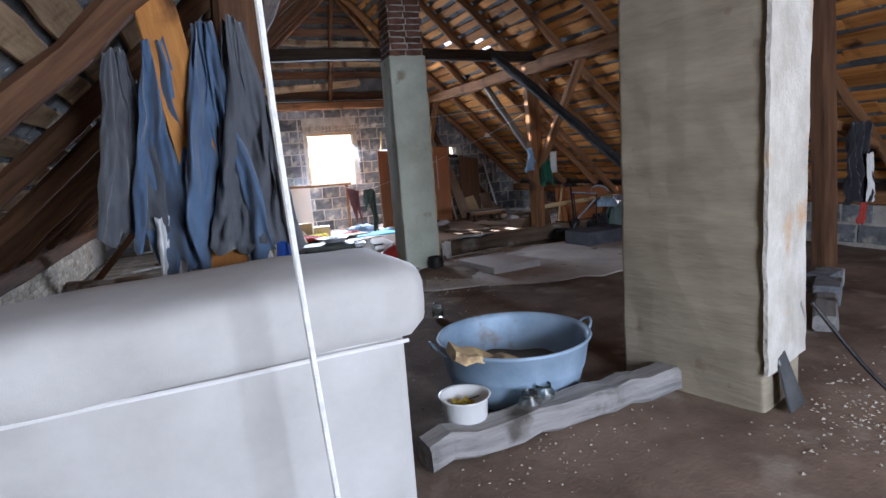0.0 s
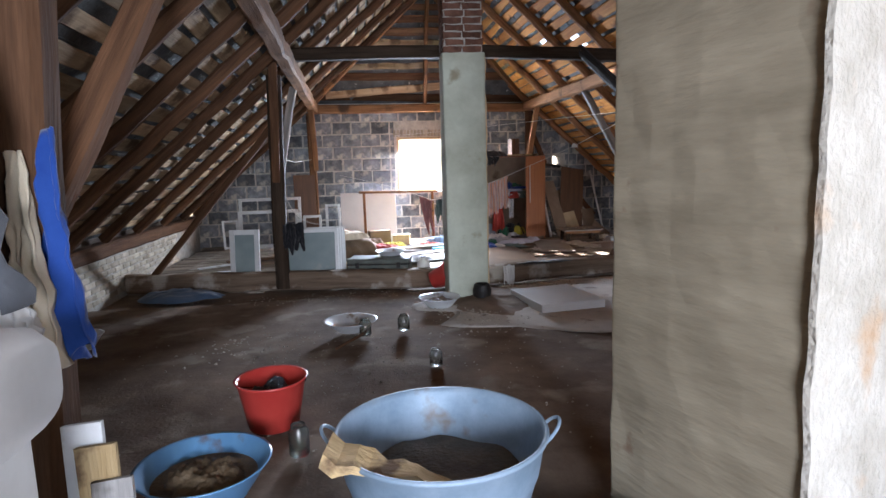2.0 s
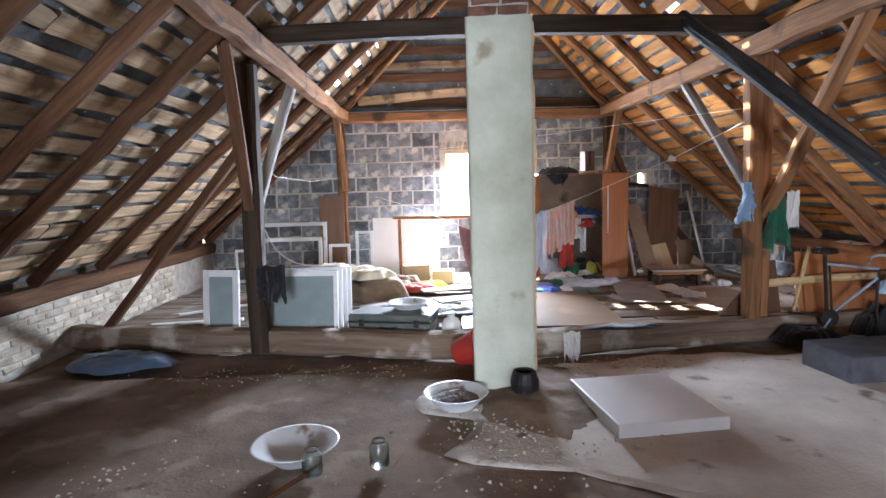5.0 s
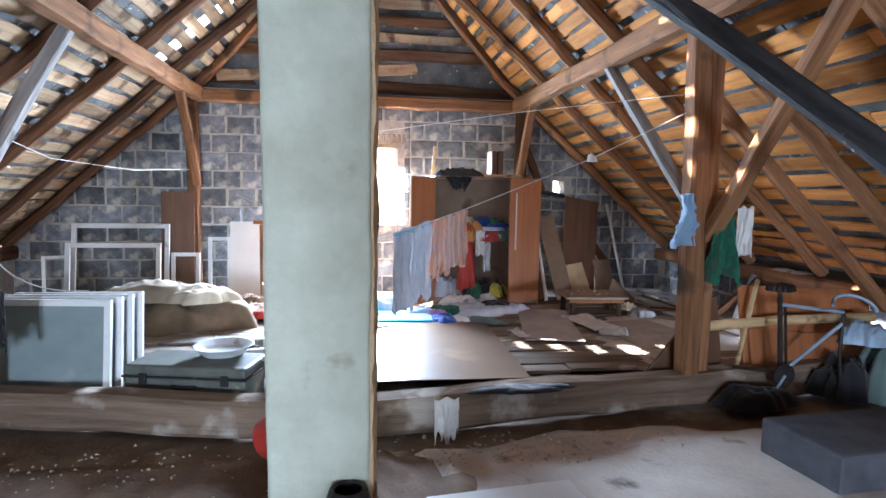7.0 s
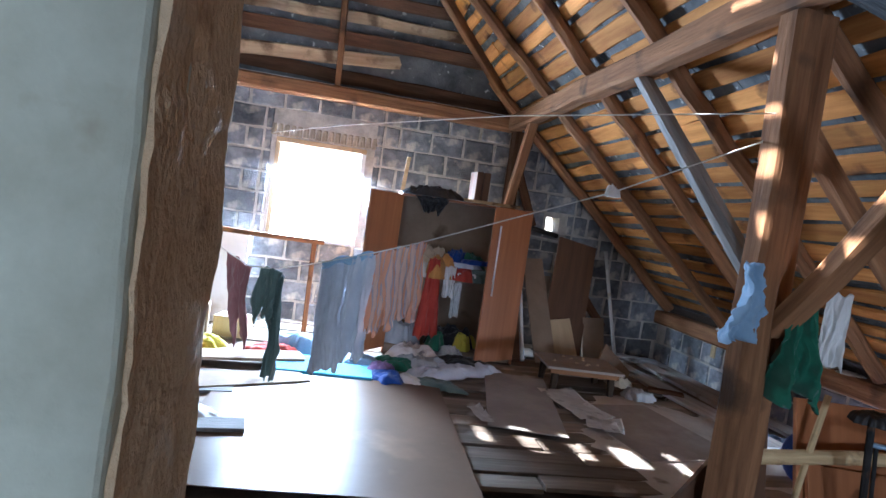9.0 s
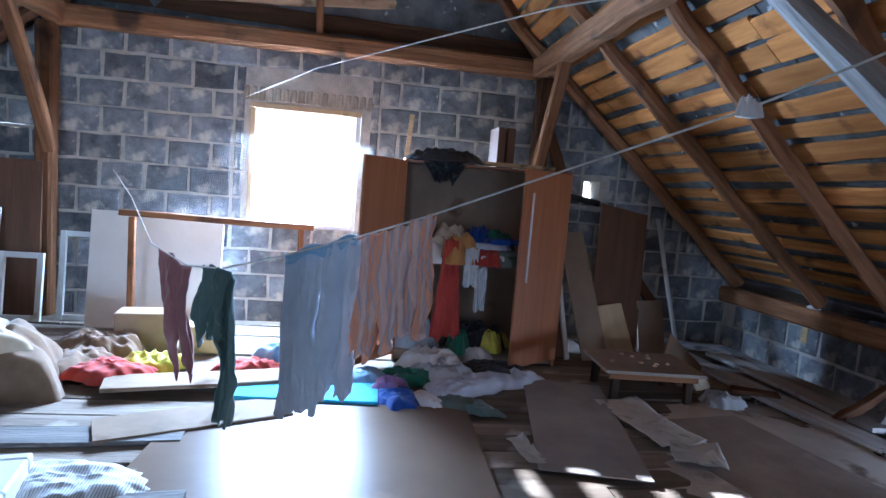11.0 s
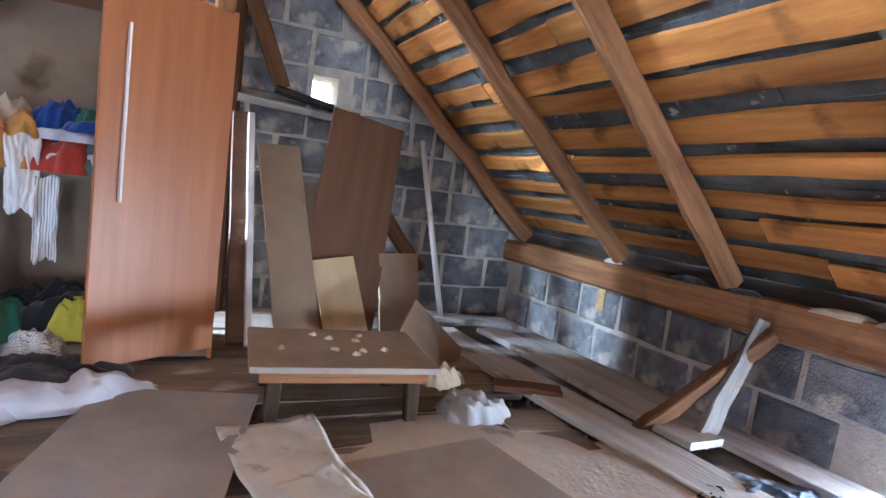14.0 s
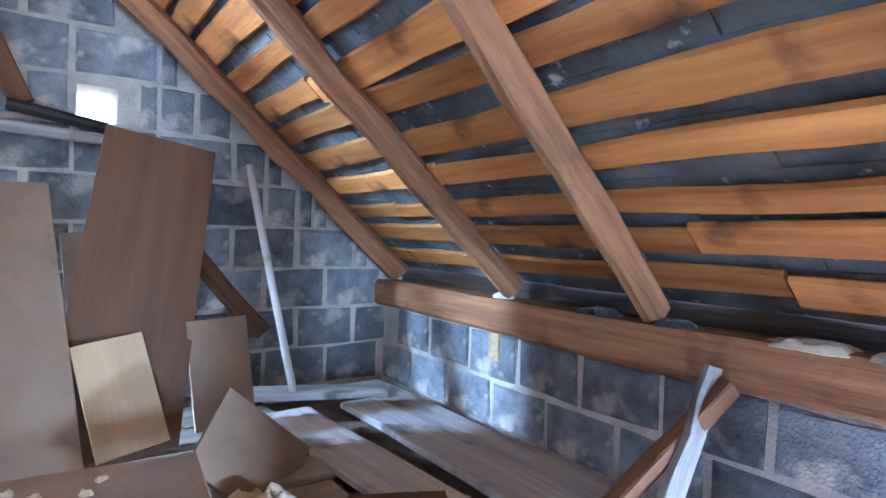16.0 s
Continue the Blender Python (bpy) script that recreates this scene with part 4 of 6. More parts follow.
hung("cream_coat", -2.67, 2.7, 1.58, 0.14, 0.72, CREAM_CLOTH, "cream coat hanging on the post", -35, group=G1, folds=2, depth=0.04, seed=10, flare=0.2, top=0.5)
hung("blue_overalls", -2.59, 2.76, 1.66, 0.12, 0.8, ROYAL_CLOTH, "royal blue overalls hanging from the post", -45, group=G1, folds=2, depth=0.045, seed=11, flare=0.2, top=0.5)
thing("hanging_rope", tube(bezier((-2.7, 1.3, 2.62), (-2.76, 1.28, 1.9), (-2.72, 1.28, 1.3), (-2.66, 1.27, 0.3), 16), 0.008), ROPE, pose(0, 0, 0), "pale frayed rope hanging down before the sofa", "rope")

G2 = "clothes hung round the far post"
hung("grey_pullover", 2.08, 3.5, 1.64, 0.46, 0.6, CREAM_CLOTH, "pale grey-beige pullover hung over a line", 20, group=G2, folds=4, depth=0.08, seed=13, slope=-0.35, flare=-0.35, ragged=0.12)
hung("black_jacket", 2.95, 3.45, 1.5, 0.3, 0.75, BLACK_CLOTH, "black jacket hanging on the post", 5, group=G2, folds=3, depth=0.05, seed=14)
hung("white_sleeve", 3.06, 3.4, 1.2, 0.1, 0.45, WHITE_CLOTH, "white cloth strip hanging by a jacket", 5, group=G2, folds=1.5, depth=0.02, seed=15)
hung("pink_cloth", 3.5, 3.7, 1.0, 0.14, 0.55, RED_CLOTH, "pinkish red cloth hanging in the shade", 5, group=G2, folds=2, depth=0.03, seed=16)
for bx, by, ba in ((2.0, 3.1, 10), (2.35, 3.35, -6), (2.95, 3.75, 12)):
    thing("cinder_block", box(-0.2, -0.1, 0, 0.2, 0.1, 0.17, 0.012), BLOCK, pose(bx, by, -0.01, 0, 0, ba + 20), "loose grey cinder block lying on the floor", "block", "loose blocks by the far post")
beam("timber_baulk", (1.2, 2.6, 0.05), (3.2, 3.9, 0.05), 0.16, 0.12, WOOD_GREY, None)
tagged(bpy.data.objects["timber_baulk"], "grey squared timber lying on the dusty floor", "beam")
thing("red_box", box(-0.16, -0.12, 0, 0.16, 0.12, 0.14, 0.01), MAROON_CLOTH, pose(2.2, 4.1, -0.01, 0, 0, 15), "dull maroon flat box on the floor", "box")

# The pale slab and the foam block on the sandy patch.
slab_bm = box(-0.36, -0.42, 0.0, 0.36, 0.42, 0.1, 0.008)
slab_ob = thing("white_panel_slab", slab_bm, WHITE_BOARD, pose(0.6, 6.42, 0, 0, 0, 6), "white framed panel lying flat on the sand", "panel")
thing("foam_block", box(-0.45, -0.26, 0, 0.45, 0.26, 0.22, 0.02), FOAM, pose(2.68, 6.98, 0, 0, 0, 4), "dark grey foam block on the sandy floor", "foam block")

# ---- beyond the sill ----
def window_sash(w, h, panes=1, bar=0.05, depth=0.035, glazed=True, name="window_sash", label="old white-painted window sash leaning on the wall", m=None, group="old window frames", glass=None):
    ob = empty(name, m, label, "window frame", group)
    for x in (0, w):
        part("stile", box(x - (bar if x else 0), -depth / 2, 0, x + (0 if x else bar), depth / 2, h, 0.004), WHITE_PAINT, ob)
    for z in (0, h - bar):
        part("rail", box(bar, -depth / 2 + 0.002, z, w - bar, depth / 2 - 0.002, z + bar, 0.004), WHITE_PAINT, ob)
    for i in range(1, panes):
        x = w * i / panes
        part("glazing_bar", box(x - 0.015, -depth / 2 + 0.003, bar, x + 0.015, depth / 2 - 0.003, h - bar), WHITE_PAINT, ob)
    if glazed:
        part("pane", box(bar - 0.005, -0.003, bar - 0.005, w - bar + 0.005, 0.003, h - bar + 0.005), glass or DIRTY_GLASS, ob)
    return ob


def lean(x, y, z, back, turn):
    return pose(x, y, z, 0, 0, turn) @ pose(0, 0, 0, -back)


SASH_GLASS = surface("grimy_sash_glass", (0.2, 0.26, 0.27), (0.3, 0.36, 0.36), (2, 2, 2), 30, 0.25, 0.02, (0.36, 0.38, 0.36), 3.0, 0.66, 0.05)
for i in range(4):
    window_sash(0.86, 0.68, 1, 0.045, m=lean(-2.62 + 0.03 * i, 8.47 + 0.08 * i, 0.05, 6, -6 + 2 * i), label="stacked white window sash with grimy glass against a post", glass=SASH_GLASS)
mini = window_sash(0.42, 0.7, 1, 0.07, m=lean(-3.25, 8.72, 0.04, 5, -14), label="small white casement frame standing on the boards", glass=SASH_GLASS)
window_sash(1.2, 0.98, 1, 0.06, glazed=False, m=lean(-3.75, 12.2, 0.05, 8, 0), label="large pale window frame leaning on the gable wall")
window_sash(1.14, 0.74, 1, 0.06, glazed=False, m=lean(-3.74, 12.02, 0.05, 8, 0), label="white window frame leaning before a larger one")
window_sash(0.36, 0.6, 1, 0.05, glazed=False, m=lean(-2.52, 12.2, 0.05, 6, 0), label="small pale window frame by the gable wall")
window_sash(0.3, 0.56, 1, 0.04, glazed=False, m=lean(-4.05, 12.15, 0.05, 8, 20), label="narrow white frame leaning in the corner")
window_sash(0.3, 0.8, 1, 0.05, glazed=False, m=lean(-2.08, 12.3, 0.05, 5, 0), label="narrow white frame beside a white panel")
thing("brown_panel", box(0, -0.015, 0, 0.42, 0.015, 1.4, 0.004), DARK_BOARD, lean(-2.68, 12.36, 0.05, 3, 0), "dark reddish board leaning on the gable wall", "board")
thing("plain_white_board", box(0, -0.012, 0, 1.1, 0.012, 1.02, 0.004), WHITE_BOARD, lean(-1.76, 12.1, 0.05, 6, 0), "large plain white board leaning by the window", "board")


def towel_rail():
    ob = empty("wooden_rail", pose(0, 0, 0), "brown wooden trestle rail before the window", "trestle")
    part("rail", timber(1.55, 0.06, 0.05, rough=0.003), WOOD, ob, "", False, along((-1.4, 11.85, 1.08), (0.12, 11.85, 1.06)))
    for x in (-1.3, 0.05):
        part("leg", timber(1.02, 0.05, 0.05, rough=0.003), WOOD, ob, "", False, along((x, 11.85, 0.03), (x, 11.85, 1.04), (0, 1, 0)))


towel_rail()


def suitcase():
    ob = empty("suitcase", pose(-1.2, 8.42, 0.06, 0, 0, -13), "old grey-green suitcase with metal latches on the boards", "suitcase")
    part("shell", box(-0.42, -0.2, 0, 0.42, 0.2, 0.17, 0.02), SUITCASE, ob)
    part("lid", box(-0.425, -0.205, 0.175, 0.425, 0.205, 0.25, 0.025), SUITCASE, ob)
    part("trim", box(-0.43, -0.21, 0.166, 0.43, 0.21, 0.18, 0.004), BLACK_METAL, ob)
    for x in (-0.28, 0.28):
        part("latch", box(x - 0.025, -0.222, 0.13, x + 0.025, -0.2, 0.2, 0.004), BLACK_METAL, ob)
    part("handle", tube(bezier((-0.08, -0.205, 0.12), (-0.07, -0.26, 0.12), (0.07, -0.26, 0.12), (0.08, -0.205, 0.12)), 0.01), BLACK_METAL, ob)


suitcase()
round_pail("basin", pose(-1.05, 8.5, 0.315), "white enamel bowl resting on the suitcase", 0.14, 0.2, 0.07, WHITE_ENAMEL, None, "", False)


def jug(x, y, z):
    ob = empty("plastic_jug", pose(x, y, z), "white plastic canister standing by the chimney", "canister")
    part("jug_body", lathe([(0.0, 0.0), (0.08, 0.0), (0.09, 0.015), (0.09, 0.17), (0.07, 0.21), (0.035, 0.225), (0.035, 0.25), (0.0, 0.25)], 24, 0.8, False), WHITE_PLASTIC, ob, "", True)
    part("cap", lathe([(0.0, 0.25), (0.04, 0.25), (0.04, 0.275), (0.0, 0.275)], 16, 1, False), WHITE_ENAMEL, ob)


jug(-0.63, 8.15, 0.06)
thing("hanging_bag", drape(0.26, 0.34, folds=2, depth=0.04, seed=33, ragged=0.15), BLACK_CLOTH, pose(-2.3, 7.98, 0.86, 0, 0, 10), "black cloth bag hanging on the dark post", "bag", smooth=True)

# Bedding, boards and clutter on the boarded floor.
thing("mattress_roll", heap(0.78, 0.42, 0.42, 41, 0.25, flat=2.0), BROWN_CLOTH, pose(-1.95, 10.55, 0.05, 0, 0, -6), "rolled brown blanket and mattress on the boards", "bedding", smooth=True)
thing("blanket", heap(0.62, 0.3, 0.2, 42, 0.3), BLANKET, pose(-2.05, 10.5, 0.36, 0, 0, 4), "dusty cream and brown blanket thrown over the bedding", "blanket", smooth=True)
thing("pillow", heap(0.3, 0.16, 0.17, 43, 0.15, flat=1.6), CREAM_CLOTH, pose(-1.62, 10.28, 0.36, 0, 0, 12), "grubby cream pillow on the bedding", "pillow", smooth=True)
clutter_rnd = random.Random(77)


def loose_board(x, y, z, length, w, turn, material, tilt=0.0):
    ob = thing("loose_board", timber(length, w, 0.025, rough=0.004, rnd=clutter_rnd), material, pose(x, y, z, 0, tilt, turn), "loose rough board lying on the attic floor", "board", "loose boards on the floor")
    return ob


for lx, ly, lz, ll, lw, lt, lm in ((-2.2, 9.25, 0.075, 1.5, 0.2, 2, BOARD_FLOOR), (-2.1, 9.5, 0.075, 1.7, 0.22, -3, BOARD_FLOOR), (-1.9, 9.8, 0.075, 1.6, 0.2, 4, WOOD_GREY), (-1.3, 9.05, 0.1, 1.2, 0.18, 8, WOOD_GREY), (-0.75, 9.9, 0.09, 1.0, 0.3, 24, CHIP), (-0.95, 10.5, 0.12, 1.1, 0.26, 15, CHIP), (-4.0, 9.1, 0.08, 1.0, 0.1, 10, WHITE_PAINT), (-3.9, 9.6, 0.09, 0.9, 0.08, 35, WHITE_PAINT), (-4.2, 8.9, 0.08, 1.1, 0.12, -4, WOOD_GREY), (-3.6, 10.2, 0.08, 1.2, 0.2, 20, WOOD_LEFT)):
    loose_board(lx, ly, lz, ll, lw, lt, lm)
thing("wood_offcut", box(-0.08, -0.05, 0, 0.08, 0.05, 0.07, 0.006), PALE_BOARD, pose(-1.62, 9.0, 0.1, 0, 0, 20), "small pale wood offcut on the boards", "wood block")
thing("small_crate", box(-0.16, -0.12, 0, 0.16, 0.12, 0.2, 0.008), PALE_BOARD, pose(-0.62, 11.55, 0.06, 0, 0, -10), "small pale wooden drawer box by the window", "box")
thing("small_crate", box(-0.2, -0.12, 0, 0.2, 0.12, 0.3, 0.008), CHIP, pose(-1.05, 11.5, 0.06, 0, 0, 8), "brown wooden box near the white board", "box")


def pile(name, x, y, z, rx, ry, h, material, label, seed, rot=0, category="clothing", group=""):
    return thing(name, heap(rx * 1.12, ry * 1.12, h * 0.85, seed, 0.26), material, pose(x, y, z, 0, 0, rot), label, category, group, smooth=True)


G3 = "rags and cushions heaped by the window"
pile("cushion", -1.02, 10.75, 0.1, 0.26, 0.17, 0.12, RED_CLOTH, "flat red patterned cushion on the boards", 51, 10, "cushion", G3)
pile("rag", -1.35, 10.9, 0.1, 0.3, 0.2, 0.16, BROWN_CLOTH, "brown rag bundle on the boards", 52, 30, "rag", G3)
pile("rag", -1.25, 11.2, 0.08, 0.25, 0.2, 0.26, BROWN_CLOTH, "brown cloth bundle on the boards", 53, 0, "rag", G3)
pile("rag", -0.85, 11.0, 0.08, 0.2, 0.14, 0.14, YELLOW_CLOTH, "yellowish rag by the cushion", 54, 0, "rag", G3)
pile("rag", -0.6, 9.35, 0.08, 0.28, 0.2, 0.1, SPECKLED_CLOTH, "crumpled grey patterned cloth on the floor", 55, 0, "rag", G3)
foam_tray = empty("foam_tray", pose(-0.98, 9.2, 0.1, 0, 0, 12), "white polystyrene packing tray with a black heap for its dark hole", "packaging")
for tx0, ty0, tx1, ty1 in ((-0.24, -0.2, 0.24, -0.14), (-0.24, 0.14, 0.24, 0.2), (-0.24, -0.139, -0.17, 0.139), (0.1, -0.139, 0.24, 0.139)):
    part("tray_side", box(tx0, ty0, 0.0, tx1, ty1, 0.1, 0.012), WHITE_BOARD, foam_tray)
part("tray_floor", box(-0.169, -0.139, 0.0, 0.099, 0.139, 0.03, 0.004), WHITE_BOARD, foam_tray)
# Black heap added to show the dark hole of the tray.
thing("black_rag", heap(0.13, 0.1, 0.06, 56, 0.4), BLACK_CLOTH, pose(-1.02, 9.19, 0.131), "black heap drawn for the dark hole of the foam tray", "rag", smooth=True)
pile("rag", -0.2, 11.0, 0.07, 0.22, 0.16, 0.12, RED_CLOTH, "red and white cloth heap under the window", 57, 0, "rag", G3)
pile("rag", 0.08, 11.2, 0.07, 0.28, 0.2, 0.24, LIGHT_BLUE_CLOTH, "pale blue cloth heap under the window", 58, 0, "rag", G3)
pile("black_rag", 0.98, 7.86, 0.2, 0.36, 0.07, 0.035, BLACK_CLOTH, "black rag lying on the sill", 59, 5, "rag")
thing("white_rag", drape(0.16, 0.26, folds=1.5, depth=0.02, seed=60, ragged=0.2), WHITE_CLOTH, pose(0.44, 7.715, 0.215, -8, 0, 8), "dirty white rag hanging over the sill", "rag", smooth=True)
thing("blue_sheet", box(-0.45, -0.25, 0, 0.45, 0.25, 0.03, 0.01), CYAN_CLOTH, pose(0.28, 10.62, 0.08, 0, 0, -3), "bright blue foam mat lying on the floor", "mat")

# Hardboard sheets on the floor.
thing("hardboard_sheet", box(-0.56, -0.96, 0, 0.56, 0.96, 0.006, 0.002), HARDBOARD, pose(0.69, 9.4, 0.082, 0, 0, -2), "glossy tan hardboard sheet lying on the boards", "sheet", "sheets on the floor")
thing("hardboard_sheet", box(-0.3, -0.85, 0, 0.3, 0.85, 0.006, 0.002), HARDBOARD, pose(-0.16, 9.33, 0.078, 0, 0, -3), "glossy tan hardboard sheet partly under rags", "sheet", "sheets on the floor")
thing("grey_floor_sheet", box(-0.29, -0.74, 0, 0.29, 0.74, 0.008, 0.002), GREY_MAT, pose(1.96, 10.2, 0.08, 0, 0, -13), "dusty grey sheet lying on the floor", "sheet", "sheets on the floor")
thing("tan_floor_sheet", box(-0.42, -0.55, 0, 0.42, 0.55, 0.006, 0.002), DUSTY_TOP, pose(2.88, 9.75, 0.066, 0, 0, 10), "dusty tan board lying on the floor", "sheet", "sheets on the floor")
thing("sand_patch", heap(2.3, 1.35, 0.05, 61, 0.1, n=64, m=20), SAND, pose(1.85, 6.55, -0.012, 0, 0, 4), "pale sand spread over the clay floor", "sand", kind="stuff", smooth=True)
thing("sand_patch", heap(1.0, 1.05, 0.05, 66, 0.15, n=56, m=18), SAND, pose(3.05, 9.6, 0.03, 0, 0, 8), "pale dusty sand and grit over the floor by the table", "sand", kind="stuff", smooth=True)
thing("clay_rubble", heap(0.55, 0.75, 0.06, 62, 0.5, n=56, m=20), EARTH, pose(0.0, 6.7, -0.01), "brown clay rubble fallen round the chimney foot", "rubble", kind="stuff", smooth=True)
# Black pot shape added in place of the dark opening at the chimney foot.
thing("soot_door", lathe([(0.0, 0.0), (0.07, 0.0), (0.1, 0.05), (0.105, 0.12), (0.085, 0.19), (0.07, 0.2), (0.06, 0.19), (0.07, 0.12), (0.0, 0.08)], 20, 1, False), BLACK_METAL, pose(-0.15, 6.74, 0.0), "dark round pot shape drawn for the soot opening at the chimney foot", "pot")
def newspaper(x, y, z, w, d, turn, seed, label):
    ob = empty("newspaper", pose(x, y, z, 0, 0, turn), label, "newspaper", "newspapers on the floor")
    part("sheet", paper_sheet(w, d, seed), PAPER, ob, "", True)
    part("folded_sheet", paper_sheet(w * 0.6, d * 0.45, seed + 3), PAPER, ob, "", True, pose(w * 0.12, -d * 0.3, 0.016, 0, 0, 14))
    return ob


newspaper(2.45, 10.2, 0.082, 0.34, 0.75, 8, 63, "crumpled old newspaper spread on the floor")
newspaper(2.5, 9.72, 0.09, 0.26, 0.3, -20, 64, "folded old newspaper lying on the boards")
newspaper(1.5, 9.75, 0.09, 0.1, 0.3, 10, 65, "torn strip of newspaper on the boards")


# Wardrobe with both doors open.
def wardrobe():
    ob = empty("wardrobe", pose(0, 0, 0), "brown veneered wardrobe with open doors and heaped clothes", "wardrobe")
    x0, x1, y0, y1, z0, z1 = 0.86, 2.25, 11.42, 11.95, 0.06, 1.7
    part("side_panel", box(x0, y0, z0, x0 + 0.02, y1, z1, 0.002), VENEER, ob)
    part("side_panel", box(x1 - 0.02, y0, z0, x1, y1, z1, 0.002), VENEER, ob)
    part("back_panel", box(x0 + 0.02, y1 - 0.012, z0, x1 - 0.02, y1 - 0.002, z1 - 0.02), CHIP, ob)
    for z in (0.14, 0.86):
        part("shelf", box(x0 + 0.021, y0 + 0.02, z, x1 - 0.021, y1 - 0.013, z + 0.02), CHIP, ob)
    part("top", box(x0 + 0.021, y0 + 0.2, z1 - 0.02, x1 - 0.021, y1, z1), VENEER, ob)
    part("plinth", box(x0 + 0.021, y0 + 0.03, z0, x1 - 0.021, y0 + 0.05, 0.139), CHIP, ob)
    for x, turn, w, front in ((x0 + 0.01, -132, 0.5, 0), (x1 - 0.01, -147, 0.58, 1)):
        d = part("door", box(0, -0.01, 0.12, w, 0.01, 1.68, 0.003), VENEER, ob, "", False, pose(x, y0 - 0.014, 0, 0, 0, turn))
        if front:
            part("handle", box(w - 0.1, 0.01, 0.8, w - 0.09, 0.028, 1.5, 0.002), WHITE_PAINT, d, "slim pale handle strip")
    return ob


wardrobe()
thing("top_board", box(-0.3, -0.06, 0, 0.3, 0.06, 0.03, 0.004), PALE_WOOD, pose(1.82, 11.55, 1.705, 0, 0, -4), "orange wooden board on top of the wardrobe", "board")
for bx, bh in ((1.68, 0.34), (1.765, 0.34)):
    thing("old_book", box(-0.035, -0.12, 0, 0.035, 0.12, bh, 0.006), DARK_BOARD, pose(bx, 11.8, 1.703, 0, 0, 4), "dark brown upright box file on the wardrobe", "box", "boxes on the wardrobe")
thing("upright_lath", box(-0.02, -0.01, 0, 0.02, 0.01, 0.4, 0.002), PALE_WOOD, pose(0.9, 11.9, 1.702, 0, 4, 0), "thin wooden lath standing on the wardrobe", "lath")
thing("black_bag", merge(heap(0.3, 0.16, 0.12, 71, 0.5), drape(0.36, 0.16, folds=2.4, depth=0.05, seed=71, ragged=0.12, top=1.0, flare=-0.5)), BLACK_FILM, pose(1.2, 11.58, 1.703, 0, 0, -4), "black plastic bag hanging over the wardrobe top", "bag", smooth=True)
G4 = "clothes heaped on the wardrobe shelf"
for i, (x, y, z, rx, h, mt, word) in enumerate(((1.0, 11.66, 0.88, 0.13, 0.3, LIGHT_BLUE_CLOTH, "light blue"), (1.12, 11.58, 0.88, 0.15, 0.22, WHITE_CLOTH, "white"), (1.3, 11.66, 0.88, 0.15, 0.36, CREAM_CLOTH, "cream"), (1.38, 11.56, 0.88, 0.13, 0.3, ORANGE_CLOTH, "orange"), (1.55, 11.66, 0.88, 0.16, 0.4, ROYAL_CLOTH, "dark blue"), (1.7, 11.6, 0.88, 0.14, 0.34, GREEN_CLOTH, "dark green"), (1.6, 11.54, 0.88, 0.13, 0.2, RED_CLOTH, "red"), (1.76, 11.52, 0.88, 0.1, 0.16, TEAL_CLOTH, "grey-green"), (1.0, 11.52, 0.88, 0.12, 0.12, MAROON_CLOTH, "maroon"))):
    pile("folded_garment", x, y, z, rx * 1.3, 0.15, h * 1.15, mt, f"{word} garment stuffed on the wardrobe shelf", 100 + i, 20 * i, group=G4)
fold_rnd = random.Random(31)
for i, (x, mt, word) in enumerate(((0.98, MAROON_CLOTH, "maroon"), (1.12, WHITE_CLOTH, "white"), (1.02, BROWN_CLOTH, "brown"), (1.72, GREEN_CLOTH, "green"), (1.66, WHITE_CLOTH, "white"), (1.76, TEAL_CLOTH, "grey-green"), (1.62, LILAC_CLOTH, "pale blue"), (1.76, ROYAL_CLOTH, "dark blue"))):
    level = (i if i < 3 else i - 3) * 0.045
    thing("folded_garment", heap(0.15, 0.11, 0.06, 500 + i, 0.2, flat=2.5), mt, pose(x, 11.5, 0.881 + level, 0, 0, fold_rnd.uniform(-15, 15)), f"{word} garment folded flat at the shelf edge", "clothing", G4, smooth=True)
hung("red_dress", 1.28, 11.38, 1.08, 0.22, 0.82, RED_CLOTH, "red garment hanging from the wardrobe shelf", 0, group=G4, folds=1.5, depth=0.025, seed=81, top=0.5, flare=0.15)
hung("white_sleeve", 1.46, 11.4, 1.02, 0.12, 0.32, WHITE_CLOTH, "white sleeve hanging from the wardrobe shelf", 0, group=G4, folds=1.5, depth=0.02, seed=82)
hung("patterned_scarf", 1.55, 11.4, 0.86, 0.09, 0.36, SPECKLED_CLOTH, "black and white scarf hanging from the shelf", 0, group=G4, folds=1, depth=0.015, seed=83)
G5 = "clothes spilling from the wardrobe"
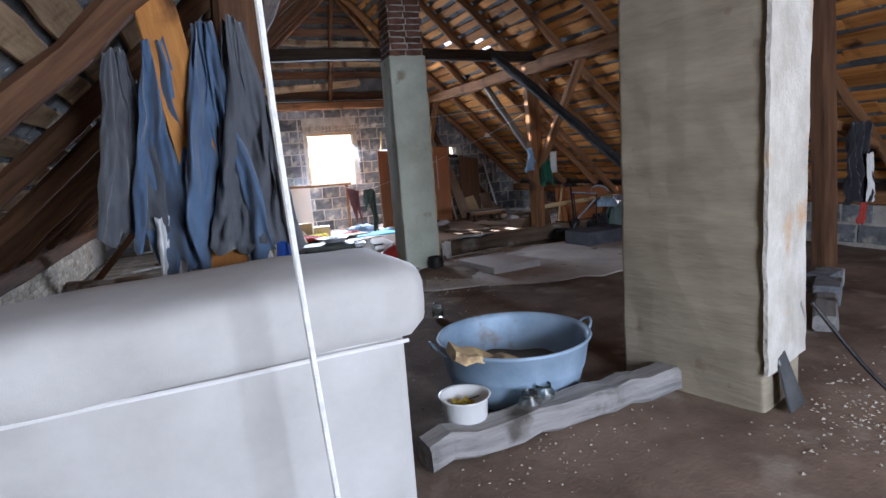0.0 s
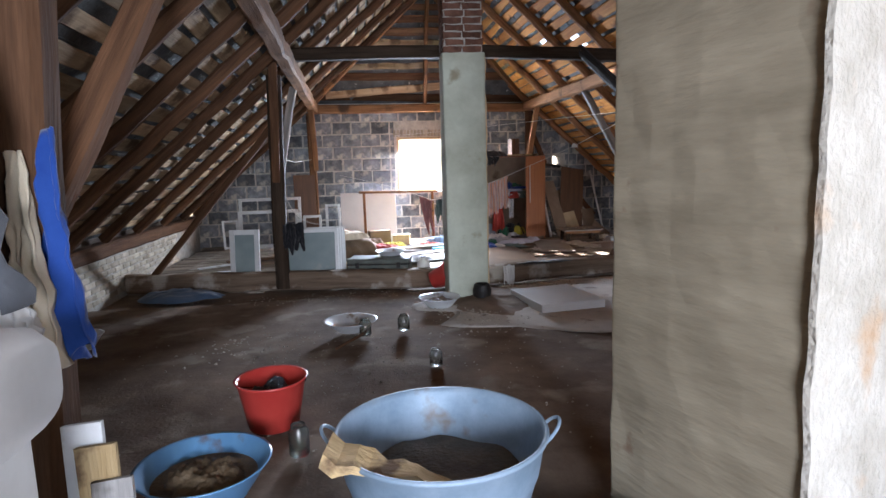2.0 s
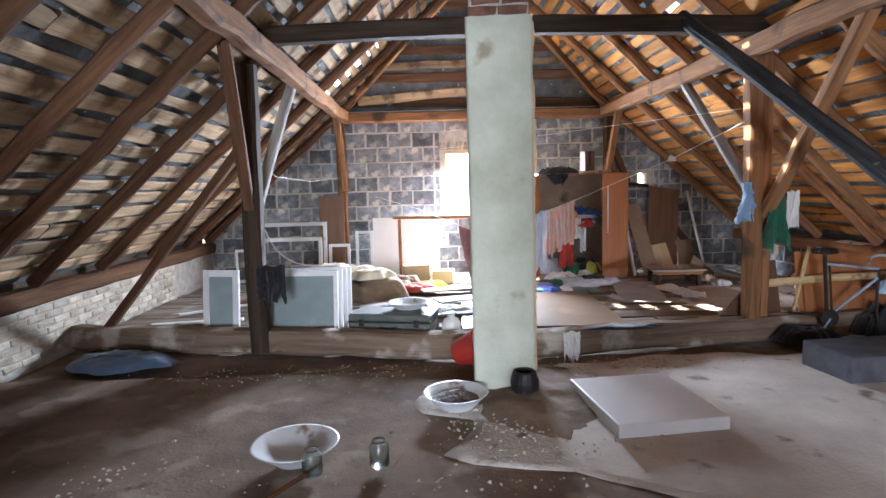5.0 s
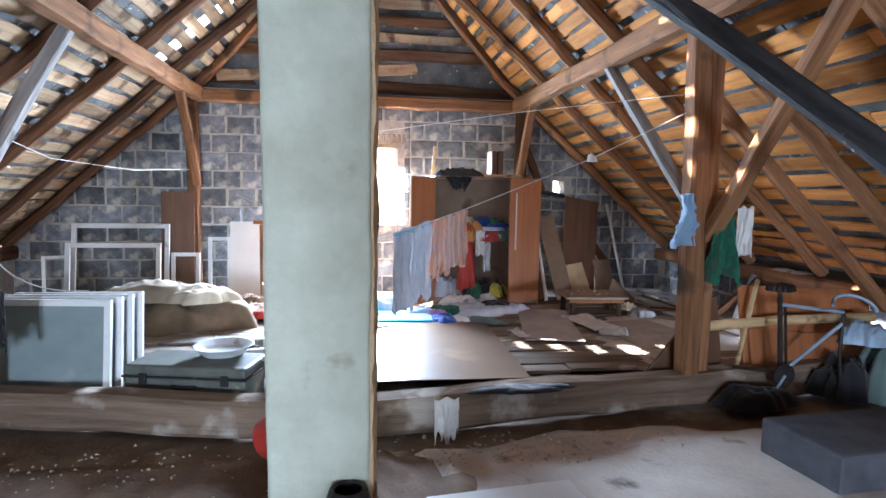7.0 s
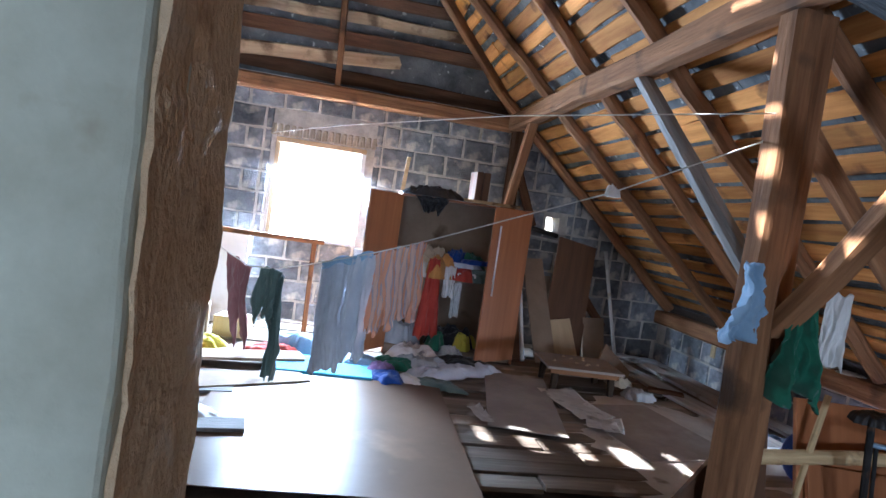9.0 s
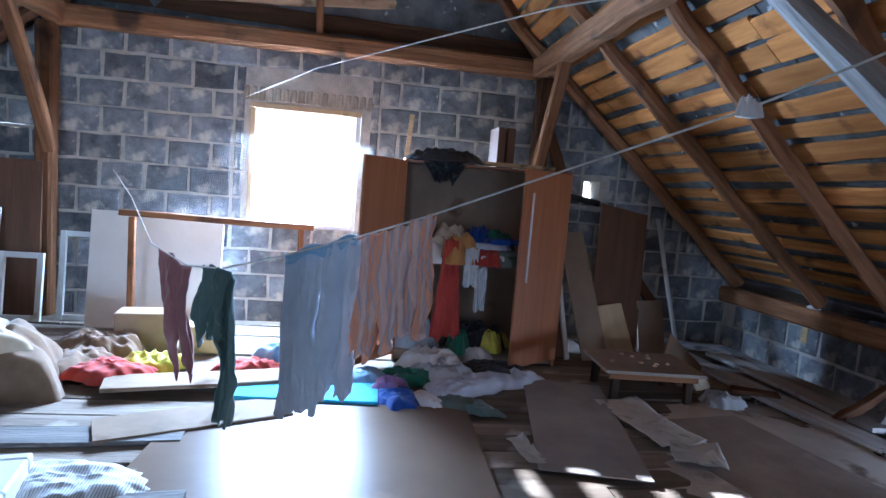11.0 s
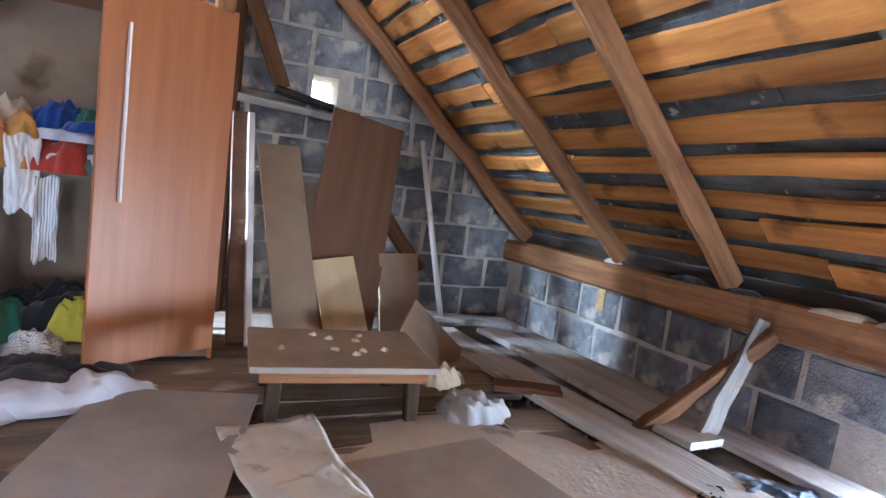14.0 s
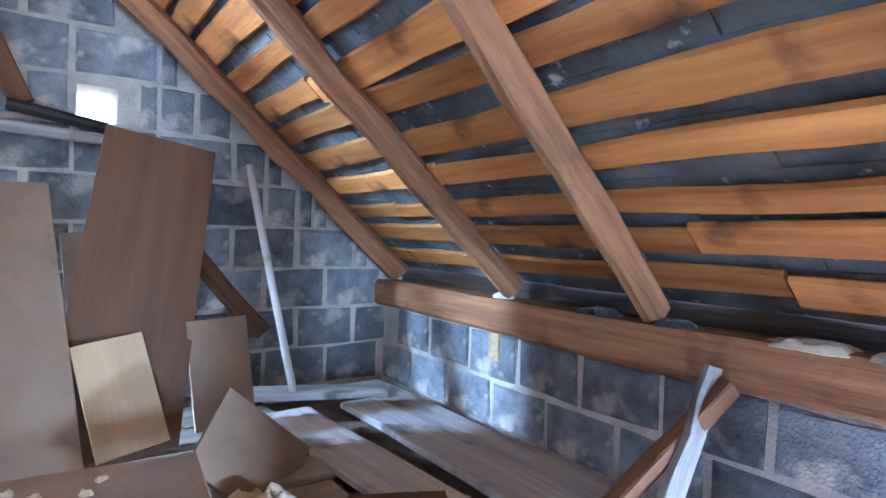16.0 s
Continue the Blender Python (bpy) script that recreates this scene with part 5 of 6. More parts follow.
for i, (x, y, z, rx, ry, h, mt, word) in enumerate(((1.05, 11.55, 0.16, 0.2, 0.14, 0.34, GREY_LIGHT_CLOTH, "light grey"), (1.6, 11.6, 0.16, 0.26, 0.16, 0.3, BLACK_CLOTH, "black"), (1.7, 11.5, 0.16, 0.16, 0.1, 0.22, YELLOW_CLOTH, "yellow"), (1.42, 11.46, 0.16, 0.16, 0.1, 0.24, GREEN_CLOTH, "green"), (1.55, 11.34, 0.07, 0.16, 0.12, 0.2, SPECKLED_CLOTH, "black and white patterned"), (1.15, 11.2, 0.07, 0.28, 0.2, 0.22, WHITE_CLOTH, "white"), (1.2, 10.98, 0.07, 0.26, 0.2, 0.18, GREY_LIGHT_CLOTH, "light grey"), (1.62, 11.08, 0.07, 0.3, 0.16, 0.15, BLACK_CLOTH, "black"), (1.68, 10.9, 0.07, 0.34, 0.13, 0.13, LILAC_CLOTH, "pale blue"), (1.32, 10.75, 0.07, 0.3, 0.18, 0.12, LILAC_CLOTH, "pale grey-blue"), (0.82, 10.72, 0.07, 0.2, 0.13, 0.12, PURPLE_CLOTH, "lilac"), (0.85, 10.5, 0.07, 0.2, 0.12, 0.11, ROYAL_CLOTH, "dark blue"), (1.05, 10.48, 0.07, 0.14, 0.08, 0.07, WHITE_CLOTH, "white"), (1.25, 10.42, 0.07, 0.24, 0.12, 0.07, TEAL_CLOTH, "grey-green"), (0.95, 10.9, 0.07, 0.2, 0.14, 0.14, GREEN_CLOTH, "green"), (0.62, 10.85, 0.09, 0.2, 0.14, 0.1, LIGHT_BLUE_CLOTH, "light blue"))):
    pile("spilled_garment", x, y, z, rx, ry, h, mt, f"{word} garment heaped on the floor by the wardrobe", 130 + i, 25 * i, group=G5)

# Washing line with clothes.
LINE = [Vector(p) for p in ((2.27, 8.08, 2.12), (1.66, 8.48, 1.765), (0.78, 9.05, 1.345), (0.52, 9.21, 1.235), (0.21, 9.41, 1.115), (-0.08, 9.6, 1.015), (-0.27, 9.72, 1.0), (-0.48, 9.86, 1.08), (-1.0, 11.0, 1.25), (-1.75, 12.58, 1.42))]
thing("washing_line", tube(LINE, 0.004, 6), ROPE, pose(0, 0, 0), "thin white washing line tied to a post", "line")
thing("washing_line", tube([(2.2, 8.06, 2.2), (1.2, 9.0, 2.16), (0.2, 10.6, 2.15), (-0.6, 12.58, 2.2)], 0.0035, 6), ROPE, pose(0, 0, 0), "thin white upper washing line tied to a post", "line")
thing("washing_line", tube([(-2.45, 8.1, 1.9), (-2.6, 9.5, 1.72), (-2.5, 11.0, 1.68), (-2.3, 12.45, 1.75)], 0.004, 6), ROPE, pose(0, 0, 0), "slack white cord strung between two posts", "line")
thing("washing_line", tube(bezier((-2.5, 8.1, 2.0), (-2.42, 8.15, 1.2), (-2.4, 8.2, 0.8), (-1.9, 8.45, 0.79), 16), 0.005, 6), ROPE, pose(0, 0, 0), "slack cord hanging down from the dark post", "line")
thing("ribbon_bow", heap(0.04, 0.03, 0.05, 90, 0.6), WHITE_CLOTH, pose(1.66, 8.48, 1.74), "small white rag knotted on the washing line", "rag", smooth=True)
G6 = "clothes on the washing line"


def line_clothes(name, m, label, pieces):
    """A garment folded over the line: (part, material, x, z, width, height, slope, drape options)."""
    ob = empty(name, m, label, "clothing", G6)
    for word, mt, x, z, w, h, slope, kw in pieces:
        bm = drape(w, h, **kw)
        for v in bm.verts:
            v.co.z += slope * v.co.x
        part(word, bm, mt, ob, "", True, Matrix.Translation((x, kw["depth"] * 0.2, z)))
    return ob


line_clothes("hanging_trousers", pose(0.365, 9.305, 1.175, 0, 0, -33), "pale blue-grey trousers hanging over the washing line", [
    ("leg", LILAC_CLOTH, -0.08, -0.025, 0.21, 0.72, 0.32, dict(folds=2.2, depth=0.03, seed=91, ragged=0.02)),
    ("leg", LILAC_CLOTH, 0.1, 0.03, 0.17, 0.66, 0.32, dict(folds=2.4, depth=0.035, seed=191, ragged=0.04)),
    ("waistband", LIGHT_BLUE_CLOTH, 0.0, 0.012, 0.36, 0.05, 0.32, dict(folds=2, depth=0.012, seed=192, ragged=0.1))])
line_clothes("striped_shirt", pose(0.655, 9.115, 1.29, 0, 0, -33), "salmon striped shirt hanging over the washing line", [
    ("shirt_body", STRIPED_CLOTH, 0.04, 0.01, 0.26, 0.46, 0.42, dict(folds=4, depth=0.035, seed=92, ragged=0.06)),
    ("sleeve", STRIPED_CLOTH, -0.1, -0.04, 0.11, 0.5, 0.42, dict(folds=1.6, depth=0.035, seed=193, ragged=0.06)),
    ("sleeve", STRIPED_CLOTH, 0.13, 0.04, 0.09, 0.4, 0.42, dict(folds=1.6, depth=0.035, seed=194, ragged=0.08))])
hung("teal_trousers", -0.13, 9.63, 1.01, 0.2, 0.34, TEAL_CLOTH, "grey-green cloth draped over the washing line", -33, group=G6, folds=2.4, depth=0.035, seed=93, flare=-0.2, ragged=0.15)
hung("teal_trousers", -0.05, 9.6, 0.98, 0.09, 0.7, TEAL_CLOTH, "grey-green trouser leg hanging from the washing line", -33, group=G6, folds=1.6, depth=0.03, seed=195, flare=0.1)
hung("maroon_cloth", -0.36, 9.79, 1.03, 0.24, 0.46, MAROON_CLOTH, "maroon cloth hanging on the washing line", -33, group=G6, folds=1.6, depth=0.025, seed=94, ragged=0.2, slope=-0.3, flare=-0.45, sway=0.08)
hung("blue_shirt", 2.17, 8.0, 1.5, 0.17, 0.36, LIGHT_BLUE_CLOTH, "crumpled blue-grey shirt hung on the strut", 10, group="clothes on the lit post", folds=5, depth=0.06, seed=95, flare=0.1, top=0.55, ragged=0.04)
hung("green_cloth", 2.45, 7.96, 1.36, 0.22, 0.46, GREEN_CLOTH, "dark green cloth hung on the post brace", -10, group="clothes on the lit post", folds=4, depth=0.06, seed=96, ragged=0.08, top=0.6, flare=0.15)
hung("white_cloth", 2.56, 7.92, 1.42, 0.1, 0.34, WHITE_CLOTH, "white cloth hung on the post brace", -30, group="clothes on the lit post", folds=2, depth=0.02, seed=97)

# ---- corner with leaning boards and the low table ----
def leaning(name, bottom, top, width, thick, material, label, category="board", side=(1, 0, 0), group="boards leaning on the gable"):
    a, b = Vector(bottom), Vector(top)
    z = (b - a).normalized()
    x = Vector(side)
    x = (x - x.dot(z) * z).normalized()
    m = Matrix((x, z.cross(x), z)).transposed().to_4x4()
    m.translation = a
    return thing(name, box(0, -thick / 2, 0, width, thick / 2, (b - a).length, 0.003), material, m, label, category, group)


leaning("long_chipboard", (2.58, 11.6, 0.06), (2.46, 12.2, 1.16), 0.26, 0.018, CHIP, "long brown chipboard panel leaning on the wall", side=(1, 0.1, 0))
leaning("brown_door_panel", (2.68, 11.8, 0.06), (2.94, 12.34, 1.47), 0.5, 0.022, DARK_BOARD, "tall dark brown panel leaning on the block wall", side=(1, 0, -0.1))
leaning("narrow_panel", (2.84, 12.1, 0.06), (2.76, 12.4, 0.95), 0.16, 0.018, CHIP, "narrow reddish panel behind the leaning boards")
leaning("plywood_piece", (2.88, 11.72, 0.07), (2.79, 11.9, 0.5), 0.27, 0.02, PALE_BOARD, "pale yellow plywood piece leaning on the panels", side=(1, 0.1, 0.03))
leaning("chipboard_piece", (3.27, 11.9, 0.07), (3.24, 12.0, 0.56), 0.27, 0.03, CHIP, "small brown chipboard piece leaning by the wall")
leaning("square_panel", (3.1, 11.2, 0.2), (3.3, 11.45, 0.38), 0.42, 0.02, CHIP, "brown square panel tilted behind the low table", side=(0.9, 0.3, -0.25))
thing("white_pipe", tube([(3.66, 12.52, 1.36), (3.74, 12.36, 0.75), (3.83, 12.18, 0.08)], 0.022, 10), WHITE_PLASTIC, pose(0, 0, 0), "white plastic pipe leaning on the block wall", "pipe", smooth=True)


def door_frame():
    ob = empty("door_frame", pose(0, 0, 0), "old white-edged door frame leaning on the gable wall", "door frame")
    part("jamb", timber(1.45, 0.05, 0.04, rough=0.002), WHITE_PAINT, ob, "", False, along((2.44, 11.62, 0.06), (2.42, 12.35, 1.4), (1, 0, 0)))
    part("jamb_side", timber(1.45, 0.05, 0.1, rough=0.002), DARK_BOARD, ob, "", False, along((2.38, 11.66, 0.06), (2.36, 12.39, 1.4), (1, 0, 0)))
    part("head", timber(0.75, 0.05, 0.05, rough=0.002), WOOD_GREY, ob, "", False, along((2.34, 12.4, 1.44), (3.08, 12.4, 1.4)))


door_frame()
thing("dark_pipe", tube([(2.56, 12.42, 1.53), (2.95, 12.45, 1.47)], 0.03, 10), BLACK_METAL, pose(0, 0, 0), "short dark pipe lying on the leaning frame", "pipe")
beam("wall_strut", (2.32, 12.45, 2.2), (2.62, 12.48, 1.55), 0.1, 0.08, WOOD_LEFT, None, up=(0, 1, 0))
tagged(bpy.data.objects["wall_strut"], "short brown strut leaning on the gable wall", "strut")
beam("wall_strut", (3.36, 12.5, 0.85), (3.75, 12.5, 0.4), 0.1, 0.08, WOOD_LEFT, None, up=(0, 1, 0))
tagged(bpy.data.objects["wall_strut.001"], "brown strut across the lower gable wall", "strut")


def coffee_table():
    ob = empty("coffee_table", pose(2.72, 10.83, -0.03, 0, 0, -5), "low dusty wooden coffee table strewn with dry crumbs", "table")
    part("tabletop", box(-0.37, -0.28, 0.3, 0.37, 0.28, 0.325, 0.005), DUSTY_TOP, ob)
    part("apron", box(-0.33, -0.24, 0.25, 0.33, -0.22, 0.3, 0.002), WOOD, ob, "brown wooden apron")
    part("apron", box(-0.33, 0.22, 0.25, 0.33, 0.24, 0.3, 0.002), WOOD, ob, "brown wooden apron")
    for x in (-0.27, 0.27):
        for y in (-0.2, 0.2):
            part("leg", timber(0.24, 0.05, 0.045, rough=0.001, taper=1.3, seg=0.1), WOOD_DARK, ob, "", False, along((x * 1.04, y * 1.04, 0.055), (x, y, 0.3), (0, 1, 0)))


coffee_table()
crumb_rnd = random.Random(17)
for i in range(9):
    thing("crumb", heap(0.02, 0.014, 0.012, 200 + i, 0.6, n=12, m=5), CREAM_CLOTH, pose(2.72 + crumb_rnd.uniform(-0.26, 0.2), 10.83 + crumb_rnd.uniform(-0.15, 0.18), 0.295, 0, 0, 60 * i), "dry pale crumb of plaster on the table", "crumb", "crumbs on the table")

for px, py, qx, qy, pw, pz, mt in ((3.72, 12.0, 3.92, 9.55, 0.26, 0.06, PALE_PLANK), (4.08, 11.9, 4.12, 10.1, 0.2, 0.09, PALE_PLANK), (4.3, 12.3, 4.38, 9.6, 0.22, 0.07, PALE_PLANK), (3.6, 12.3, 4.3, 12.0, 0.2, 0.1, WOOD_GREY), (3.55, 10.9, 3.85, 10.75, 0.12, 0.08, WOOD_LEFT)):
    beam("long_plank", (px, py, pz), (qx, qy, pz), pw, 0.035, mt, None, rough=0.004)
for ob in [o for o in bpy.data.objects if o.name.startswith("long_plank")]:
    tagged(ob, "long weathered grey plank lying by the knee wall", "plank", "planks along the knee wall")
thing("split_plank", timber(0.62, 0.12, 0.03, rough=0.01, seg=0.1, taper=0.7), WOOD_GREY, along((4.2, 10.2, 0.03), (4.36, 10.12, 0.6), (0, 1, 0)), "pale split plank leaning upright on the knee wall", "plank")
thing("dark_plank", timber(0.75, 0.07, 0.05, rough=0.01, seg=0.1), WOOD_LEFT, along((3.95, 10.35, 0.03), (4.4, 10.1, 0.55), (0, 1, 0)), "dark wooden stake leaning on the knee wall", "stake")
pile("plastic_bag", 3.28, 10.64, 0.0, 0.17, 0.14, 0.2, GREY_LIGHT_CLOTH, "translucent crumpled plastic bag on the floor", 221, 0, "bag")
pile("stone", 3.3, 11.05, 0.0, 0.14, 0.12, 0.2, CREAM_CLOTH, "pale lump of foam by the table", 222, 0, "foam")
pile("blue_cloth", 4.1, 9.75, 0.0, 0.22, 0.18, 0.12, DENIM, "dark blue cloth bundle under the eaves", 223, 0, "cloth")
for i in range(14):
    a = random.Random(300 + i)
    pile("rubbish", 4.05 + a.uniform(-0.25, 0.45), 9.35 + a.uniform(-0.55, 0.5), 0.0, a.uniform(0.05, 0.11), a.uniform(0.04, 0.09), a.uniform(0.05, 0.12), a.choice([PAPER, WHITE_CLOTH, BLACK_CLOTH, BROWN_CLOTH, WOOD_GREY, DARK_BOARD]), "small piece of rubbish under the eaves", 300 + i, 40 * i, "rubbish", "rubbish under the eaves")
for i, (yy, mt, rx) in enumerate(((11.35, WHITE_CLOTH, 0.06), (10.75, BLACK_CLOTH, 0.09), (10.4, BLACK_CLOTH, 0.08), (9.95, CREAM_CLOTH, 0.12), (9.7, PAPER, 0.1))):
    pile("small_rag", 4.6, yy, 0.686, rx * 0.7, rx, 0.035, mt, "small rag lying on the wall plate", 340 + i, 0, "rag", "rags on the wall plate")
thing("hot_water_tank", lathe([(0.0, 0.0), (0.16, 0.0), (0.19, 0.03), (0.19, 0.5), (0.16, 0.53), (0.0, 0.53)], 28, 1, False), ROYAL_CLOTH, pose(3.55, 8.95, 0.22, 0, 90, 10), "blue and orange tank lying on its side", "tank", smooth=True)
for o in (3.75, 4.05):
    thing("tank_cradle", box(-0.05, -0.2, 0, 0.05, 0.2, 0.04, 0.004), WOOD_LEFT, pose(o - 0.02, 9.0, -0.0, 0, 0, 10), "wooden cradle bar under the tank", "support")

# Heap of boards and a bicycle frame behind the lit post.
leaning("varnished_board", (2.92, 8.3, 0.1), (2.95, 8.48, 0.78), 1.25, 0.025, VENEER, "orange varnished panel leaning behind the post", side=(1, 0.05, 0), group="panels behind the post")
leaning("varnished_board", (2.95, 8.24, 0.1), (2.98, 8.36, 0.45), 1.15, 0.025, VENEER, "orange varnished lower panel behind the post", side=(1, 0.05, 0), group="panels behind the post")
tri = bmesh.new()
tv = [tri.verts.new(p) for p in ((2.0, 8.26, 0.06), (2.75, 8.32, 0.06), (2.66, 8.32, 0.72), (2.56, 8.32, 0.7))]
tri.faces.new(tv)
got = bmesh.ops.extrude_face_region(tri, geom=tri.faces[:])
for v in got["geom"]:
    if isinstance(v, bmesh.types.BMVert):
        v.co.y += 0.025
thing("dark_wedge_panel", tri, DARK_BOARD, pose(0, 0, 0), "dark brown slanting panel leaning by the post", "board", "panels behind the post")
thing("yellow_pole", tube([(2.4, 8.3, 0.48), (3.2, 8.28, 0.53), (4.0, 8.26, 0.55)], 0.04, 10), PALE_WOOD, pose(0, 0, 0), "yellowish round pole resting before the panels", "pole", smooth=True)
beam("thin_lath", (2.75, 8.2, 0.05), (3.0, 8.32, 0.85), 0.03, 0.02, PALE_WOOD, None, up=(0, 1, 0))
tagged(bpy.data.objects["thin_lath"], "thin lath leaning on the panels", "lath")


def bicycle_frame():
    ob = empty("bicycle_frame", pose(0, 0, 0), "old black bicycle frame without wheels propped by the sill", "bicycle")
    bb, seat, head, fork = Vector((2.97, 7.98, 0.2)), Vector((2.92, 7.98, 0.82)), Vector((3.42, 7.94, 0.66)), Vector((3.38, 7.92, 0.12))
    part("seat_tube", tube([bb, seat], 0.017), BLACK_METAL, ob)
    part("seat_tube", tube([bb + Vector((0.05, 0, 0)), seat + Vector((0.05, 0, -0.1))], 0.01), BLACK_METAL, ob)
    part("top_tube", tube([seat - Vector((0, 0, 0.1)), head], 0.013), ZINC, ob)
    part("down_tube", tube([bb, head - Vector((0, 0, 0.08))], 0.013), ZINC, ob)
    part("fork", tube(bezier(head, head - Vector((0, 0, 0.2)), fork + Vector((0, 0, 0.2)), fork + Vector((0.05, 0, 0))), 0.013), BLACK_METAL, ob)
    part("handlebar", tube(bezier(head + Vector((-0.14, -0.05, 0.06)), head + Vector((-0.05, 0.1, 0.16)), head + Vector((0.1, -0.1, 0.16)), head + Vector((0.2, -0.08, 0.02))), 0.012), ZINC, ob)
    part("chainring", lathe([(0.02, -0.004), (0.085, -0.004), (0.085, 0.004), (0.02, 0.004)], 28, 1, True), BLACK_METAL, ob, "", False, pose(bb.x, bb.y - 0.04, bb.z, 90, 0, 0))
    part("crank", tube([bb + Vector((0, -0.05, 0)), bb + Vector((-0.1, -0.06, -0.14))], 0.009), ZINC, ob)
    saddle = heap(0.13, 0.08, 0.07, 401, 0.2, flat=1.6)
    part("saddle", saddle, BLACK_METAL, ob, "cracked black saddle", True, pose(seat.x, seat.y, seat.z, 0, 0, 20))
    part("stay", tube([bb, Vector((2.6, 8.0, 0.26))], 0.01), BLACK_METAL, ob)


bicycle_frame()
pile("silver_helmet", 3.62, 7.98, 0.42, 0.17, 0.13, 0.22, ZINC, "dented silvery lamp housing hung on the handlebar", 402, 0, "housing")
pile("grey_green_sack", 3.95, 7.95, 0.0, 0.3, 0.22, 0.62, TEAL_CLOTH, "dark grey-green sack slumped by the bicycle", 403, 0, "sack")
pile("dark_sack", 3.62, 8.02, 0.0, 0.24, 0.18, 0.43, BLACK_CLOTH, "dark bundle under the handlebar", 404, 0, "bundle")
pile("dark_rag", 2.72, 7.92, 0.0, 0.26, 0.12, 0.18, BLACK_CLOTH, "dark rag heap beside the sill", 405, 0, "rag")
for i, (x, y) in enumerate(((1.95, 8.32), (2.06, 8.28), (2.16, 8.34))):
    pile("shoe", x, y, 0.06, 0.09, 0.05, 0.08, WHITE_CLOTH if i < 2 else BLACK_CLOTH, "worn shoe lying by the post foot", 410 + i, 30 * i, "shoe", "shoes by the post")
pile("blue_tarp", -3.75, 7.9, 0.0, 0.42, 0.22, 0.14, DENIM, "crumpled dark blue tarpaulin by the knee wall", 420, 0, "tarpaulin")
pile("green_bag", -2.95, 2.75, 0.0, 0.16, 0.14, 0.2, GREEN_CLOTH, "green bag on the floor behind the sofa", 421, 0, "bag")
beam("floor_stick", (-1.75, 5.3, 0.02), (-1.45, 5.75, 0.03), 0.02, 0.02, WOOD_LEFT, None)
tagged(bpy.data.objects["floor_stick"], "thin stick lying on the clay floor", "stick")

# Window frame in the gable opening.
window_1 = empty("window_1", pose(0, 0, 0), "open unglazed gable window with a pale timber frame", "window", kind="structure")
wx0, wx1, wz0, wz1 = WINDOW
for x in (wx0 + 0.003, wx1 - 0.053):
    part("window_frame", box(x, GABLE - 0.01, wz0 + 0.003, x + 0.05, GABLE + 0.1, wz1 - 0.06, 0.004), PALE_BOARD if x < 0 else WHITE_PAINT, window_1)
part("window_frame", box(wx0 + 0.003, GABLE - 0.012, wz1 - 0.056, wx1 - 0.003, GABLE + 0.1, wz1 - 0.003, 0.004), PALE_BOARD, window_1)
part("window_sill", box(wx0 + 0.055, GABLE - 0.03, wz0 + 0.003, wx1 - 0.055, GABLE + 0.1, wz0 + 0.04, 0.004), WHITE_PAINT, window_1)

# ---- masonry pieces ----
piece_rnd = random.Random(5)


def block_mesh(w, h, d, seed):
    """One rough block: front corners worn, face slightly hollow; local x across, z up, front at -y."""
    r = random.Random(seed)
    bm = bmesh.new()
    c, j = 0.012, min(0.009, 0.12 * h)
    ring = [(-w / 2, -h / 2), (0, -h / 2), (w / 2, -h / 2), (w / 2, h / 2), (0, h / 2), (-w / 2, h / 2)]
    back = [bm.verts.new((x, d, z)) for x, z in ring]
    edge = [bm.verts.new((x + r.uniform(-j, j), r.uniform(-0.002, 0.004), z + r.uniform(-j, j))) for x, z in ring]
    face = [bm.verts.new((x * (1 - 2 * c / w) + r.uniform(-0.006, 0.006), -0.008 + r.uniform(-0.004, 0.003), z * (1 - 2 * c / h) + r.uniform(-0.006, 0.006))) for x, z in ring]
    for a, b in ((back, edge), (edge, face)):
        for i in range(6):
            bm.faces.new((a[i], a[(i + 1) % 6], b[(i + 1) % 6], b[i]))
    bm.faces.new(face)
    return bm


BLOCK_MESHES = [mesh_of("block", block_mesh(0.36, 0.22, 0.03, 40 + i), BLOCK) for i in range(14)]
HALF_MESHES = [mesh_of("half_block", block_mesh(0.162, 0.22, 0.03, 60 + i), BLOCK) for i in range(4)]
QUARTER_MESH = mesh_of("quarter_block", block_mesh(0.078, 0.22, 0.03, 77), BLOCK)


def put_piece(name, data, m, parent):
    ob = new(name, data)
    ob.matrix_basis = m
    ob.parent = parent
    return ob


